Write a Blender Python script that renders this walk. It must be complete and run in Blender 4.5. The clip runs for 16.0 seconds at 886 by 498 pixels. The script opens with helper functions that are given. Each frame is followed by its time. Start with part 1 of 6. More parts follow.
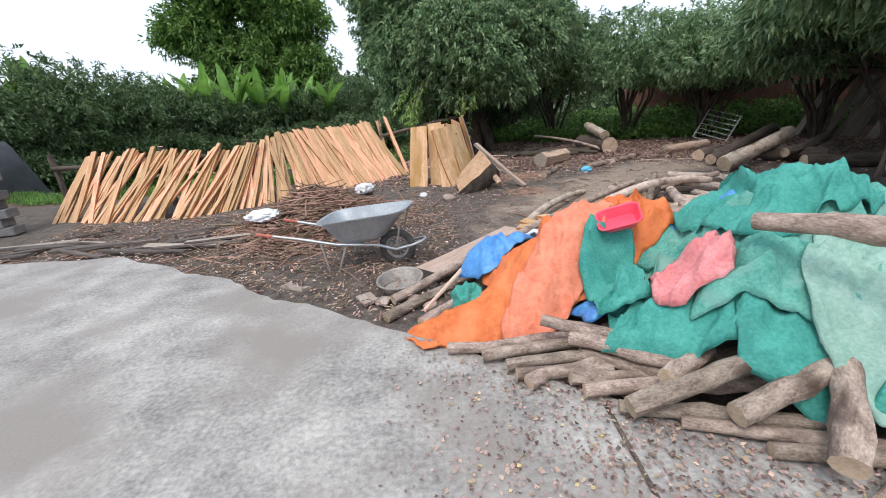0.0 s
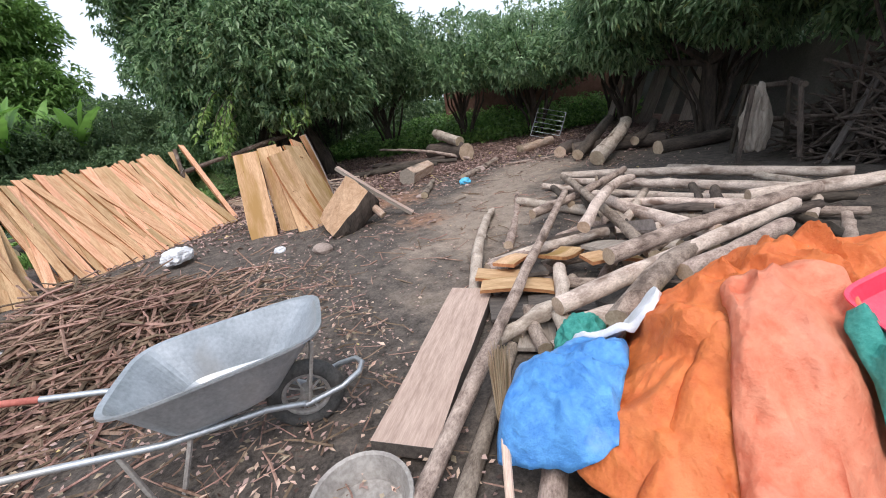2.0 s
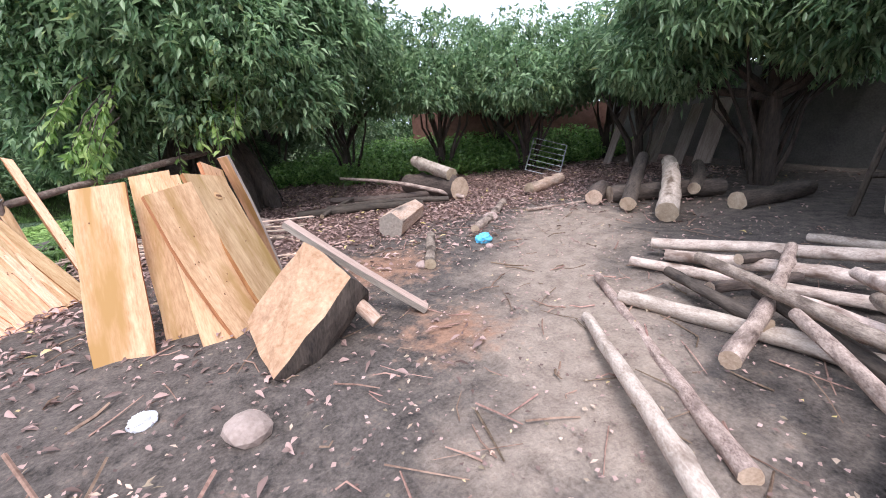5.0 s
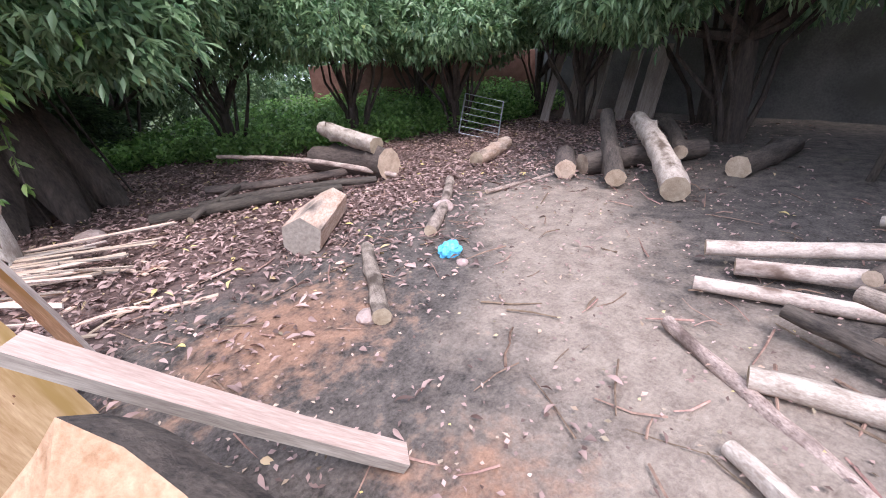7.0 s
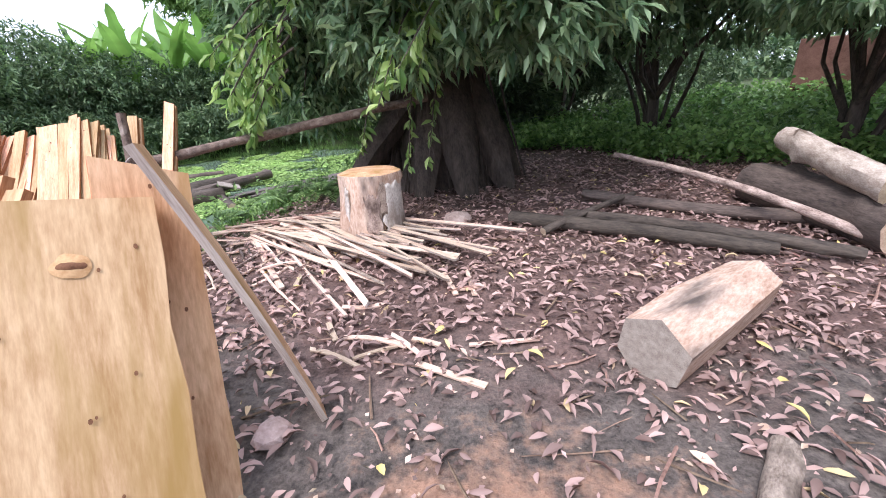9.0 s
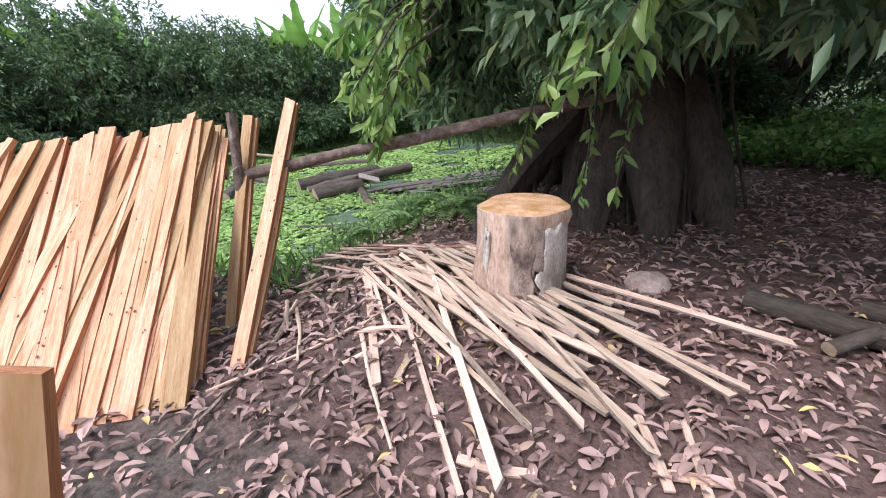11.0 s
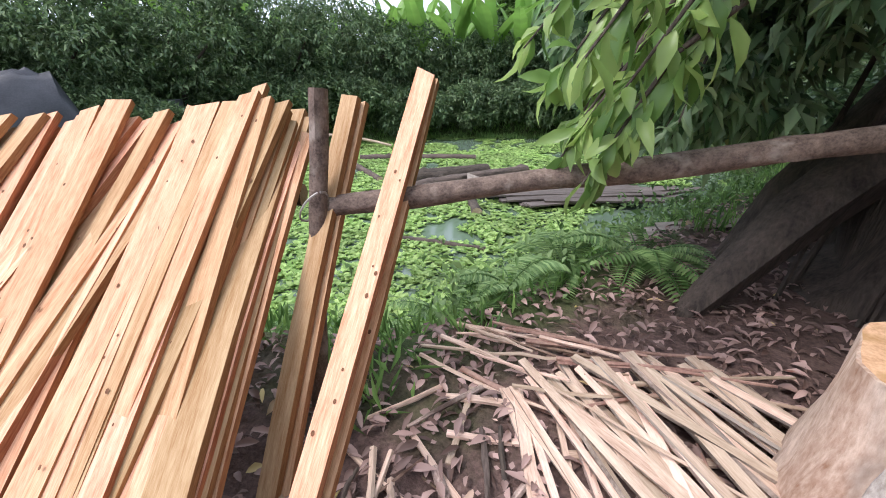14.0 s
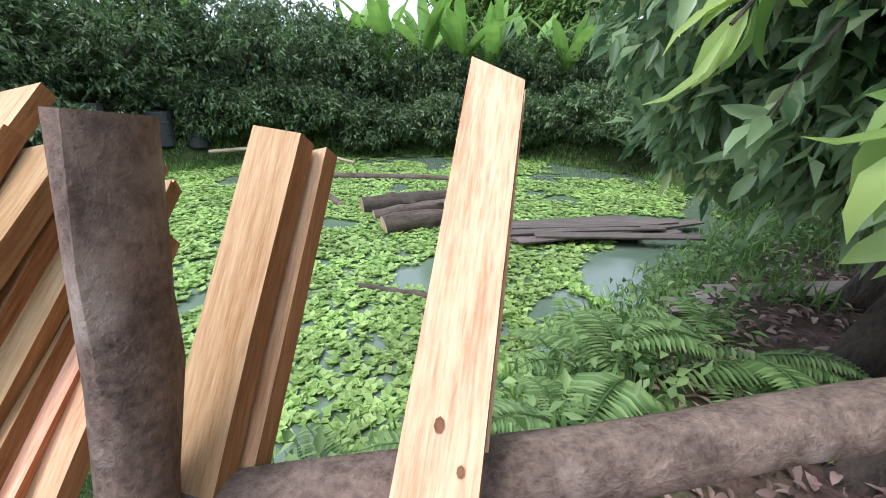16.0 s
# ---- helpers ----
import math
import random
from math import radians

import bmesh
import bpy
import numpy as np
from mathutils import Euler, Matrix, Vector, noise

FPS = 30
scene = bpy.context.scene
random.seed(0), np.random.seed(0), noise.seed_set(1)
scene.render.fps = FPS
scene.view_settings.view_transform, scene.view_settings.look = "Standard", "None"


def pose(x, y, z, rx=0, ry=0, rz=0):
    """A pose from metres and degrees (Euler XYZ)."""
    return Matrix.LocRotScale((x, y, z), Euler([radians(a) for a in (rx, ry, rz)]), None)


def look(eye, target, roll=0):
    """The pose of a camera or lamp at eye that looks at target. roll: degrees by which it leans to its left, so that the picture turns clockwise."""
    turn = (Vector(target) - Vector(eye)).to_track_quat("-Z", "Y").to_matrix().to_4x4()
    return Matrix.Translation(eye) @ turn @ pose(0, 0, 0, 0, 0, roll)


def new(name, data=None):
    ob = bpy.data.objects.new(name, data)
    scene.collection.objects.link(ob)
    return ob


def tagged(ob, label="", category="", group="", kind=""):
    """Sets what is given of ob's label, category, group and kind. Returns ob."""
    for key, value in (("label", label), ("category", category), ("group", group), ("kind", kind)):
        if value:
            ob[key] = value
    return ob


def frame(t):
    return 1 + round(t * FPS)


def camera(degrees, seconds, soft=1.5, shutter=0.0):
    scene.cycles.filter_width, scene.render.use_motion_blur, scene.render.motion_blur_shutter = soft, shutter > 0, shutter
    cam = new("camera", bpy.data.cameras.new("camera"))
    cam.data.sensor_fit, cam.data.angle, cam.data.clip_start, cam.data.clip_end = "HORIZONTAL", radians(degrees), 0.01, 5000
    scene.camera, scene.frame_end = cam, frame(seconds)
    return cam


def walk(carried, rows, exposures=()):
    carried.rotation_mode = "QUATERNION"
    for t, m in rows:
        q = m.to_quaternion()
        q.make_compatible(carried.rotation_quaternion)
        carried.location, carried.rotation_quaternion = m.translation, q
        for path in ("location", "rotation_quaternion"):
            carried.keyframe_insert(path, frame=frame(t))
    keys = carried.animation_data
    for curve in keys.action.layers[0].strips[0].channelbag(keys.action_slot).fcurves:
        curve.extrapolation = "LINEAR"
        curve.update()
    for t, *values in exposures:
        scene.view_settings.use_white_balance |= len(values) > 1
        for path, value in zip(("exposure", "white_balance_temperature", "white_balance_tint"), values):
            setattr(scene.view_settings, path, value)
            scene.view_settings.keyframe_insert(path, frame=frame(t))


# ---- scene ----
cam = camera(95.0, 16.0, 1.0)
METRES, EYE, TILT, LEAN, TURN = 14.0, 1.5, 0.0, 0.0, 0.0
ROWS = [
    (0.0, 0.0, 0.0, 0.0, -1.46, -19.28, 4.18),
    (0.5, -0.013, 0.0383, 0.0006, -6.7, -19.49, 4.63),
    (1.0, -0.0252, 0.0839, 0.0005, -10.82, -18.43, 6.31),
    (1.5, -0.0342, 0.1196, 0.0004, -20.2, -20.14, 8.28),
    (2.0, -0.0355, 0.1584, -0.0017, -27.41, -20.1, 7.89),
    (2.5, -0.0345, 0.2001, -0.0053, -32.05, -21.08, 6.37),
    (3.0, -0.0298, 0.233, -0.0048, -33.43, -20.87, 4.38),
    (3.5, -0.0017, 0.287, -0.0052, -34.53, -20.75, 1.23),
    (4.0, 0.004, 0.3147, -0.0019, -32.64, -17.22, 2.66),
    (6.5, 0.0459, 0.4753, -0.0102, -43.85, -22.64, 6.32),
    (7.0, 0.0723, 0.4991, -0.0088, -47.82, -23.97, 4.39),
    (7.5, 0.1008, 0.5239, -0.0096, -34.94, -23.8, 0.84),
    (8.0, 0.1193, 0.5509, -0.008, -25.33, -23.82, 0.68),
    (8.5, 0.134, 0.5823, -0.0078, -8.67, -20.53, 0.84),
    (9.0, 0.1333, 0.6094, -0.0082, 7.02, -22.44, 3.62),
    (9.5, 0.1211, 0.6363, -0.0054, 18.65, -23.8, 2.08),
    (12.0, 0.0756, 0.7418, -0.0044, 33.32, -21.32, 2.77),
    (12.5, 0.0576, 0.7565, -0.0105, 40.47, -22.25, -0.13),
    (13.0, 0.0355, 0.7646, -0.0119, 41.68, -24.53, -0.92),
    (13.5, 0.0162, 0.7704, -0.0122, 42.07, -25.2, 0.11),
    (14.0, -0.0056, 0.7878, -0.0105, 39.92, -23.49, 0.83),
    (14.5, -0.0288, 0.801, -0.0111, 38.74, -22.61, 1.4),
    (15.0, -0.0522, 0.8174, -0.0115, 37.97, -22.07, 0.69),
    (15.5, -0.067, 0.8372, -0.0114, 36.5, -21.6, -0.63),
    (16.0, -0.0765, 0.847, -0.0121, 34.72, -21.78, -1.41),
]
walk(cam, [(t, pose(0, 0, EYE, TILT, LEAN, TURN) @ pose(METRES * x, METRES * y, METRES * z, 90 + pitch, roll, yaw)) for t, x, y, z, yaw, pitch, roll in ROWS],
     [(0.0, 0.2, 6450, 11), (1.5, 0.18, 6400, 12), (2.5, 0.4, 6400, 12), (4.0, 0.8, 6300, 14), (6.5, 0.88, 5950, 23), (7.5, 1.17, 6000, 20), (9.0, 1.06, 6050, 20), (12.5, 0.58, 6200, 17), (13.5, 0.66, 6250, 18), (15.0, 0.84, 6150, 15), (16.0, 0.84, 6100, 14)])

# ---------------------------------------------------------------- light
world = bpy.data.worlds.new("sky")
scene.world = world
world.use_nodes = True
wn = world.node_tree.nodes
sky = wn.new("ShaderNodeTexSky")
sky.sky_type = 'NISHITA'
sky.sun_disc = False
sky.sun_elevation = radians(58)
sky.sun_rotation = radians(200)
sky.air_density, sky.dust_density, sky.ozone_density = 1.0, 4.0, 1.0
haze = wn.new("ShaderNodeMix")
haze.data_type = 'RGBA'
haze.inputs[0].default_value = 0.72
haze.inputs[7].default_value = (8.6, 9.6, 10.9, 1)
world.node_tree.links.new(sky.outputs[0], haze.inputs[6])
world.node_tree.links.new(haze.outputs[2], wn["Background"].inputs[0])
wn["Background"].inputs[1].default_value = 0.13
sun_data = bpy.data.lights.new("sun", 'SUN')
sun_data.energy, sun_data.angle, sun_data.color = 1.5, radians(22), (1.0, 0.96, 0.9)
sun = new("sun", sun_data)
sun.matrix_world = look((-4, -8, 16), (0, 0, 0))

# ---------------------------------------------------------------- materials


def shader(name, dark, light, rough=0.85, scale=6.0, fine=60.0, bump=0.35, stretch=(1, 1, 1), metal=0.0, vary=0.0,
           island=False, third=None, third_at=0.55, dist=0.012, detail=8.0, spec=0.3):
    """Two-scale noise colour with a bump; third: stain colour in patches; vary: tone change from piece to piece."""
    m = bpy.data.materials.new(name)
    m.use_nodes = True
    n, l = m.node_tree.nodes, m.node_tree.links
    b = n["Principled BSDF"]
    b.inputs["Roughness"].default_value, b.inputs["Metallic"].default_value = rough, metal
    b.inputs["Specular IOR Level"].default_value = spec
    tc, mp = n.new("ShaderNodeTexCoord"), n.new("ShaderNodeMapping")
    mp.inputs["Scale"].default_value = stretch
    l.new(tc.outputs["Object"], mp.inputs["Vector"])
    info = n.new("ShaderNodeObjectInfo") if not island else n.new("ShaderNodeNewGeometry")
    rnd = info.outputs["Random"] if not island else info.outputs["Random Per Island"]
    if vary and not island:
        off = n.new("ShaderNodeMath")
        off.operation = 'MULTIPLY'
        off.inputs[1].default_value = 37.0
        l.new(rnd, off.inputs[0])
        add = n.new("ShaderNodeVectorMath")
        l.new(mp.outputs[0], add.inputs[0])
        l.new(off.outputs[0], add.inputs[1])
        vec = add.outputs[0]
    else:
        vec = mp.outputs[0]
    n1, n2 = n.new("ShaderNodeTexNoise"), n.new("ShaderNodeTexNoise")
    for nd, s in ((n1, scale), (n2, fine)):
        nd.inputs["Scale"].default_value, nd.inputs["Detail"].default_value = s, detail
        nd.inputs["Roughness"].default_value = 0.62
        l.new(vec, nd.inputs["Vector"])
    av = n.new("ShaderNodeMix")
    av.inputs[0].default_value = 0.45
    l.new(n1.outputs[0], av.inputs[2])
    l.new(n2.outputs[0], av.inputs[3])
    ramp = n.new("ShaderNodeValToRGB")
    ramp.color_ramp.elements[0].position, ramp.color_ramp.elements[1].position = 0.36, 0.66
    ramp.color_ramp.elements[0].color, ramp.color_ramp.elements[1].color = (*dark, 1), (*light, 1)
    l.new(av.outputs[0], ramp.inputs[0])
    col = ramp.outputs[0]
    if third:
        n3 = n.new("ShaderNodeTexNoise")
        n3.inputs["Scale"].default_value, n3.inputs["Detail"].default_value = scale * 0.45, 5
        l.new(vec, n3.inputs["Vector"])
        r3 = n.new("ShaderNodeValToRGB")
        r3.color_ramp.elements[0].position, r3.color_ramp.elements[1].position = third_at - 0.02, third_at + 0.14
        l.new(n3.outputs[0], r3.inputs[0])
        mx = n.new("ShaderNodeMix")
        mx.data_type = 'RGBA'
        l.new(r3.outputs[0], mx.inputs[0])
        l.new(col, mx.inputs[6])
        mx.inputs[7].default_value = (*third, 1)
        col = mx.outputs[2]
    if vary:
        hsv = n.new("ShaderNodeHueSaturation")
        mr = n.new("ShaderNodeMapRange")
        mr.inputs["To Min"].default_value, mr.inputs["To Max"].default_value = 1 - vary, 1 + vary
        l.new(rnd, mr.inputs[0])
        l.new(mr.outputs[0], hsv.inputs["Value"])
        hm = n.new("ShaderNodeMapRange")
        hm.inputs["To Min"].default_value, hm.inputs["To Max"].default_value = 0.5 + vary * 0.05, 0.5 - vary * 0.05
        l.new(rnd, hm.inputs[0])
        l.new(hm.outputs[0], hsv.inputs["Hue"])
        l.new(col, hsv.inputs["Color"])
        col = hsv.outputs[0]
    l.new(col, b.inputs["Base Color"])
    if bump:
        bp = n.new("ShaderNodeBump")
        bp.inputs["Strength"].default_value, bp.inputs["Distance"].default_value = bump, dist
        l.new(av.outputs[0], bp.inputs["Height"])
        l.new(bp.outputs[0], b.inputs["Normal"])
    return m


def leaf_shader(name, dark, light, rough=0.42, through_light=0.35, vary_old=None):
    m = bpy.data.materials.new(name)
    m.use_nodes = True
    n, l = m.node_tree.nodes, m.node_tree.links
    b = n["Principled BSDF"]
    geo = n.new("ShaderNodeNewGeometry")
    ramp = n.new("ShaderNodeValToRGB")
    ramp.color_ramp.elements[0].color, ramp.color_ramp.elements[1].color = (*dark, 1), (*light, 1)
    if vary_old:
        e = ramp.color_ramp.elements.new(0.97)
        e.color = (*light, 1)
        ramp.color_ramp.elements[2].color = (*vary_old, 1)
    l.new(geo.outputs["Random Per Island"], ramp.inputs[0])
    tc, ns = n.new("ShaderNodeTexCoord"), n.new("ShaderNodeTexNoise")
    ns.inputs["Scale"].default_value = 1.3
    l.new(tc.outputs["Object"], ns.inputs["Vector"])
    mr = n.new("ShaderNodeMapRange")
    mr.inputs["From Min"].default_value, mr.inputs["From Max"].default_value = 0.3, 0.7
    mr.inputs["To Min"].default_value, mr.inputs["To Max"].default_value = 0.75, 1.25
    l.new(ns.outputs[0], mr.inputs[0])
    hsv = n.new("ShaderNodeHueSaturation")
    l.new(mr.outputs[0], hsv.inputs["Value"])
    l.new(ramp.outputs[0], hsv.inputs["Color"])
    l.new(hsv.outputs[0], b.inputs["Base Color"])
    b.inputs["Roughness"].default_value = rough
    b.inputs["Specular IOR Level"].default_value = 0.45
    tr = n.new("ShaderNodeBsdfTranslucent")
    l.new(hsv.outputs[0], tr.inputs[0])
    mix = n.new("ShaderNodeMixShader")
    mix.inputs[0].default_value = through_light
    l.new(b.outputs[0], mix.inputs[1])
    l.new(tr.outputs[0], mix.inputs[2])
    l.new(mix.outputs[0], n["Material Output"].inputs[0])
    return m


def soil_shader():
    """Trodden yard earth: grey-brown mud, pale dry path, red-orange crumbs, green bank, by point attributes."""
    m = bpy.data.materials.new("yard_soil")
    m.use_nodes = True
    n, l = m.node_tree.nodes, m.node_tree.links
    b = n["Principled BSDF"]
    b.inputs["Roughness"].default_value = 0.85
    b.inputs["Specular IOR Level"].default_value = 0.25
    tc = n.new("ShaderNodeTexCoord")

    def noise_at(s, d=9, r=0.65):
        q = n.new("ShaderNodeTexNoise")
        q.inputs["Scale"].default_value, q.inputs["Detail"].default_value, q.inputs["Roughness"].default_value = s, d, r
        l.new(tc.outputs["Object"], q.inputs["Vector"])
        return q.outputs[0]

    big, mid, small = noise_at(1.1), noise_at(7.0), noise_at(45.0, 6, 0.7)
    av = n.new("ShaderNodeMix")
    av.inputs[0].default_value = 0.5
    l.new(mid, av.inputs[2])
    l.new(small, av.inputs[3])

    def tones(a, c, lo=0.36, hi=0.64):
        r = n.new("ShaderNodeValToRGB")
        r.color_ramp.elements[0].position, r.color_ramp.elements[1].position = lo, hi
        r.color_ramp.elements[0].color, r.color_ramp.elements[1].color = (*a, 1), (*c, 1)
        l.new(av.outputs[0], r.inputs[0])
        return r.outputs[0]

    col = tones((0.035, 0.03, 0.027), (0.2, 0.165, 0.14))
    for att, a, c in (("path", (0.2, 0.15, 0.12), (0.42, 0.34, 0.27)), ("red", (0.17, 0.09, 0.06), (0.4, 0.24, 0.16)),
                      ("litter", (0.06, 0.038, 0.033), (0.24, 0.155, 0.13)), ("green", (0.03, 0.045, 0.015), (0.09, 0.12, 0.04))):
        at = n.new("ShaderNodeAttribute")
        at.attribute_name = att
        s = n.new("ShaderNodeMath")
        s.operation = 'ADD'
        l.new(at.outputs["Fac"], s.inputs[0])
        mm = n.new("ShaderNodeMapRange")
        mm.inputs["From Min"].default_value, mm.inputs["From Max"].default_value = 0.3, 0.7
        mm.inputs["To Min"].default_value, mm.inputs["To Max"].default_value = -0.45, 0.45
        l.new(big if att != "red" else mid, mm.inputs[0])
        l.new(mm.outputs[0], s.inputs[1])
        cl = n.new("ShaderNodeMapRange")
        cl.inputs["From Min"].default_value, cl.inputs["From Max"].default_value = 0.3, 0.85
        l.new(s.outputs[0], cl.inputs[0])
        mx = n.new("ShaderNodeMix")
        mx.data_type = 'RGBA'
        l.new(cl.outputs[0], mx.inputs[0])
        l.new(col, mx.inputs[6])
        l.new(tones(a, c), mx.inputs[7])
        col = mx.outputs[2]
    l.new(col, b.inputs["Base Color"])
    bp = n.new("ShaderNodeBump")
    bp.inputs["Strength"].default_value, bp.inputs["Distance"].default_value = 0.8, 0.03
    l.new(av.outputs[0], bp.inputs["Height"])
    l.new(bp.outputs[0], b.inputs["Normal"])
    return m


SOIL = soil_shader()
CONCRETE = shader("worn_concrete", (0.15, 0.14, 0.132), (0.56, 0.53, 0.49), 0.55, 2.2, 34, 0.9, third=(0.27, 0.24, 0.215), third_at=0.48, dist=0.015, spec=0.4)
PLANK = shader("fresh_sawn_wood", (0.46, 0.21, 0.095), (0.83, 0.55, 0.34), 0.75, 3.0, 22, 0.25, (14, 14, 1.0), vary=0.34, dist=0.004)
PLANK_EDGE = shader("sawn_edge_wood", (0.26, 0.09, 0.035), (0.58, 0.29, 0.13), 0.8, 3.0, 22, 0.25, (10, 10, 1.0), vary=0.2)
KNOT_RIM = shader("knot_rim_wood", (0.4, 0.21, 0.08), (0.7, 0.46, 0.25), 0.75, 14, 50, 0.5)
KNOT = shader("wood_knot", (0.12, 0.05, 0.025), (0.25, 0.12, 0.06), 0.8, 60, 200, 0.2)
BOARD = shader("broad_sawn_board", (0.4, 0.22, 0.1), (0.74, 0.5, 0.3), 0.75, 2.6, 16, 0.4, (5, 5, 0.8), vary=0.16, third=(0.37, 0.22, 0.075), third_at=0.53, dist=0.004)
OLD_BOARD = shader("weathered_board", (0.24, 0.19, 0.16), (0.5, 0.43, 0.36), 0.85, 3, 18, 0.35, (9, 9, 0.8), vary=0.2, dist=0.006)
# DARK_BOARD: damp boards, and shade put into the colour of some poles
DARK_BOARD = shader("damp_and_shaded_board", (0.06, 0.05, 0.045), (0.19, 0.16, 0.14), 0.85, 3, 18, 0.4, (9, 9, 0.8), vary=0.25)
SLAT = shader("pale_debarked_slat", (0.42, 0.28, 0.2), (0.82, 0.64, 0.5), 0.8, 3, 20, 0.3, (9, 9, 0.9), vary=0.25)
BARK = shader("peeled_log_bark", (0.14, 0.095, 0.075), (0.58, 0.46, 0.38), 0.85, 11, 70, 0.9, (1.5, 1.5, 0.8), vary=0.25, third=(0.1, 0.07, 0.055), third_at=0.56, dist=0.012)
PALE_BARK = shader("pale_log_bark", (0.34, 0.25, 0.2), (0.78, 0.66, 0.56), 0.85, 10, 60, 0.8, (1.5, 1.5, 0.8), vary=0.2, third=(0.17, 0.115, 0.085), third_at=0.56, dist=0.01)
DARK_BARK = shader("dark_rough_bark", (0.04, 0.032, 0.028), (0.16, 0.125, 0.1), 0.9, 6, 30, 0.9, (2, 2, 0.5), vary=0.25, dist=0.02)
TREE_BARK = shader("tree_bark", (0.035, 0.028, 0.024), (0.13, 0.1, 0.08), 0.9, 5, 24, 1.0, (2, 2, 0.4), dist=0.04)
CUT = shader("cut_log_end", (0.34, 0.24, 0.16), (0.62, 0.49, 0.36), 0.85, 8, 70, 0.3, vary=0.2, third=(0.2, 0.14, 0.1), third_at=0.6)
SPLIT = shader("split_wood_face", (0.34, 0.19, 0.1), (0.64, 0.43, 0.28), 0.8, 4.5, 30, 0.9, third=(0.2, 0.1, 0.05), third_at=0.6, dist=0.02)
WHITE_BARK = shader("white_peeling_bark", (0.34, 0.29, 0.25), (0.8, 0.75, 0.68), 0.85, 5, 40, 0.7, (2, 2, 0.8), third=(0.2, 0.15, 0.12), third_at=0.6, dist=0.01)
STUMP = shader("stump_side", (0.34, 0.19, 0.12), (0.78, 0.62, 0.5), 0.85, 3.4, 22, 0.7, (2.6, 2.6, 0.8), third=(0.11, 0.085, 0.07), third_at=0.54, dist=0.015)
TWIG_LOG = shader("brown_twig", (0.16, 0.09, 0.065), (0.44, 0.3, 0.22), 0.9, 6, 40, 0.4, vary=0.3)
TWIG = shader("dry_twigs", (0.12, 0.07, 0.05), (0.45, 0.3, 0.22), 0.9, 2, 30, 0.3, vary=0.45, island=True)
CHIP = shader("wood_chips", (0.3, 0.2, 0.13), (0.66, 0.52, 0.4), 0.9, 2, 30, 0.2, vary=0.5, island=True)
LITTER = leaf_shader("dry_leaf_litter", (0.1, 0.058, 0.045), (0.56, 0.38, 0.33), 0.6, 0.1, (0.7, 0.56, 0.2))
LEAF_A = leaf_shader("dark_fruit_tree_leaf", (0.08, 0.165, 0.075), (0.38, 0.52, 0.28), 0.28, 0.5, (0.46, 0.5, 0.2))
LEAF_B = leaf_shader("light_tree_leaf", (0.08, 0.17, 0.04), (0.25, 0.4, 0.11), 0.5, 0.45)
LEAF_C = leaf_shader("hedge_leaf", (0.045, 0.095, 0.04), (0.19, 0.27, 0.12), 0.5, 0.3)
LEAF_BIG = leaf_shader("broad_spray_leaf", (0.13, 0.25, 0.06), (0.46, 0.6, 0.2), 0.3, 0.5)
LEAF_BANANA = leaf_shader("banana_leaf", (0.1, 0.24, 0.04), (0.27, 0.46, 0.1), 0.4, 0.45)
LEAF_UNDER = leaf_shader("undergrowth_leaf", (0.09, 0.2, 0.05), (0.34, 0.54, 0.16), 0.42, 0.45)
LEAF_FERN = leaf_shader("fern_leaf", (0.1, 0.2, 0.06), (0.3, 0.44, 0.17), 0.5, 0.4)
LEAF_POND = leaf_shader("water_lettuce_leaf", (0.16, 0.3, 0.06), (0.44, 0.6, 0.2), 0.5, 0.3)
ORANGE = shader("orange_tarpaulin", (0.58, 0.12, 0.03), (0.8, 0.24, 0.07), 0.55, 7, 24, 0.9, third=(0.8, 0.24, 0.09), third_at=0.55, dist=0.03, spec=0.4)
SALMON = shader("faded_orange_tarpaulin", (0.66, 0.17, 0.09), (0.84, 0.33, 0.2), 0.6, 7, 24, 0.9, third=(0.7, 0.3, 0.2), third_at=0.6, dist=0.03)
GREEN = shader("green_mesh_cloth", (0.05, 0.27, 0.22), (0.2, 0.5, 0.41), 0.75, 8, 60, 0.8, third=(0.24, 0.44, 0.38), third_at=0.56, dist=0.02)
PALE_GREEN = shader("pale_green_cloth", (0.22, 0.4, 0.33), (0.42, 0.6, 0.51), 0.75, 8, 60, 0.8, dist=0.02)
DEEP_GREEN = shader("deep_green_cloth", (0.03, 0.24, 0.2), (0.1, 0.42, 0.35), 0.7, 8, 60, 0.8, dist=0.02)
BLUE = shader("blue_tarpaulin", (0.05, 0.2, 0.55), (0.15, 0.42, 0.8), 0.45, 8, 26, 0.9, third=(0.32, 0.5, 0.78), third_at=0.6, dist=0.03)
PINK = shader("faded_red_sack", (0.62, 0.17, 0.17), (0.85, 0.36, 0.36), 0.75, 8, 60, 0.8, third=(0.85, 0.5, 0.52), third_at=0.58, dist=0.02)
WHITE_SACK = shader("white_woven_sack", (0.66, 0.66, 0.68), (0.86, 0.86, 0.88), 0.6, 3, 90, 0.3, dist=0.004)
YELLOW_SACK = shader("yellow_sack", (0.6, 0.42, 0.06), (0.85, 0.68, 0.16), 0.6, 3, 90, 0.3, dist=0.004)
RED_PLASTIC = shader("red_plastic", (0.8, 0.05, 0.1), (0.92, 0.1, 0.16), 0.35, 3, 60, 0.05, spec=0.5)
CYAN_PLASTIC = shader("light_blue_plastic", (0.08, 0.5, 0.8), (0.2, 0.65, 0.92), 0.35, 8, 60, 0.2, spec=0.5)
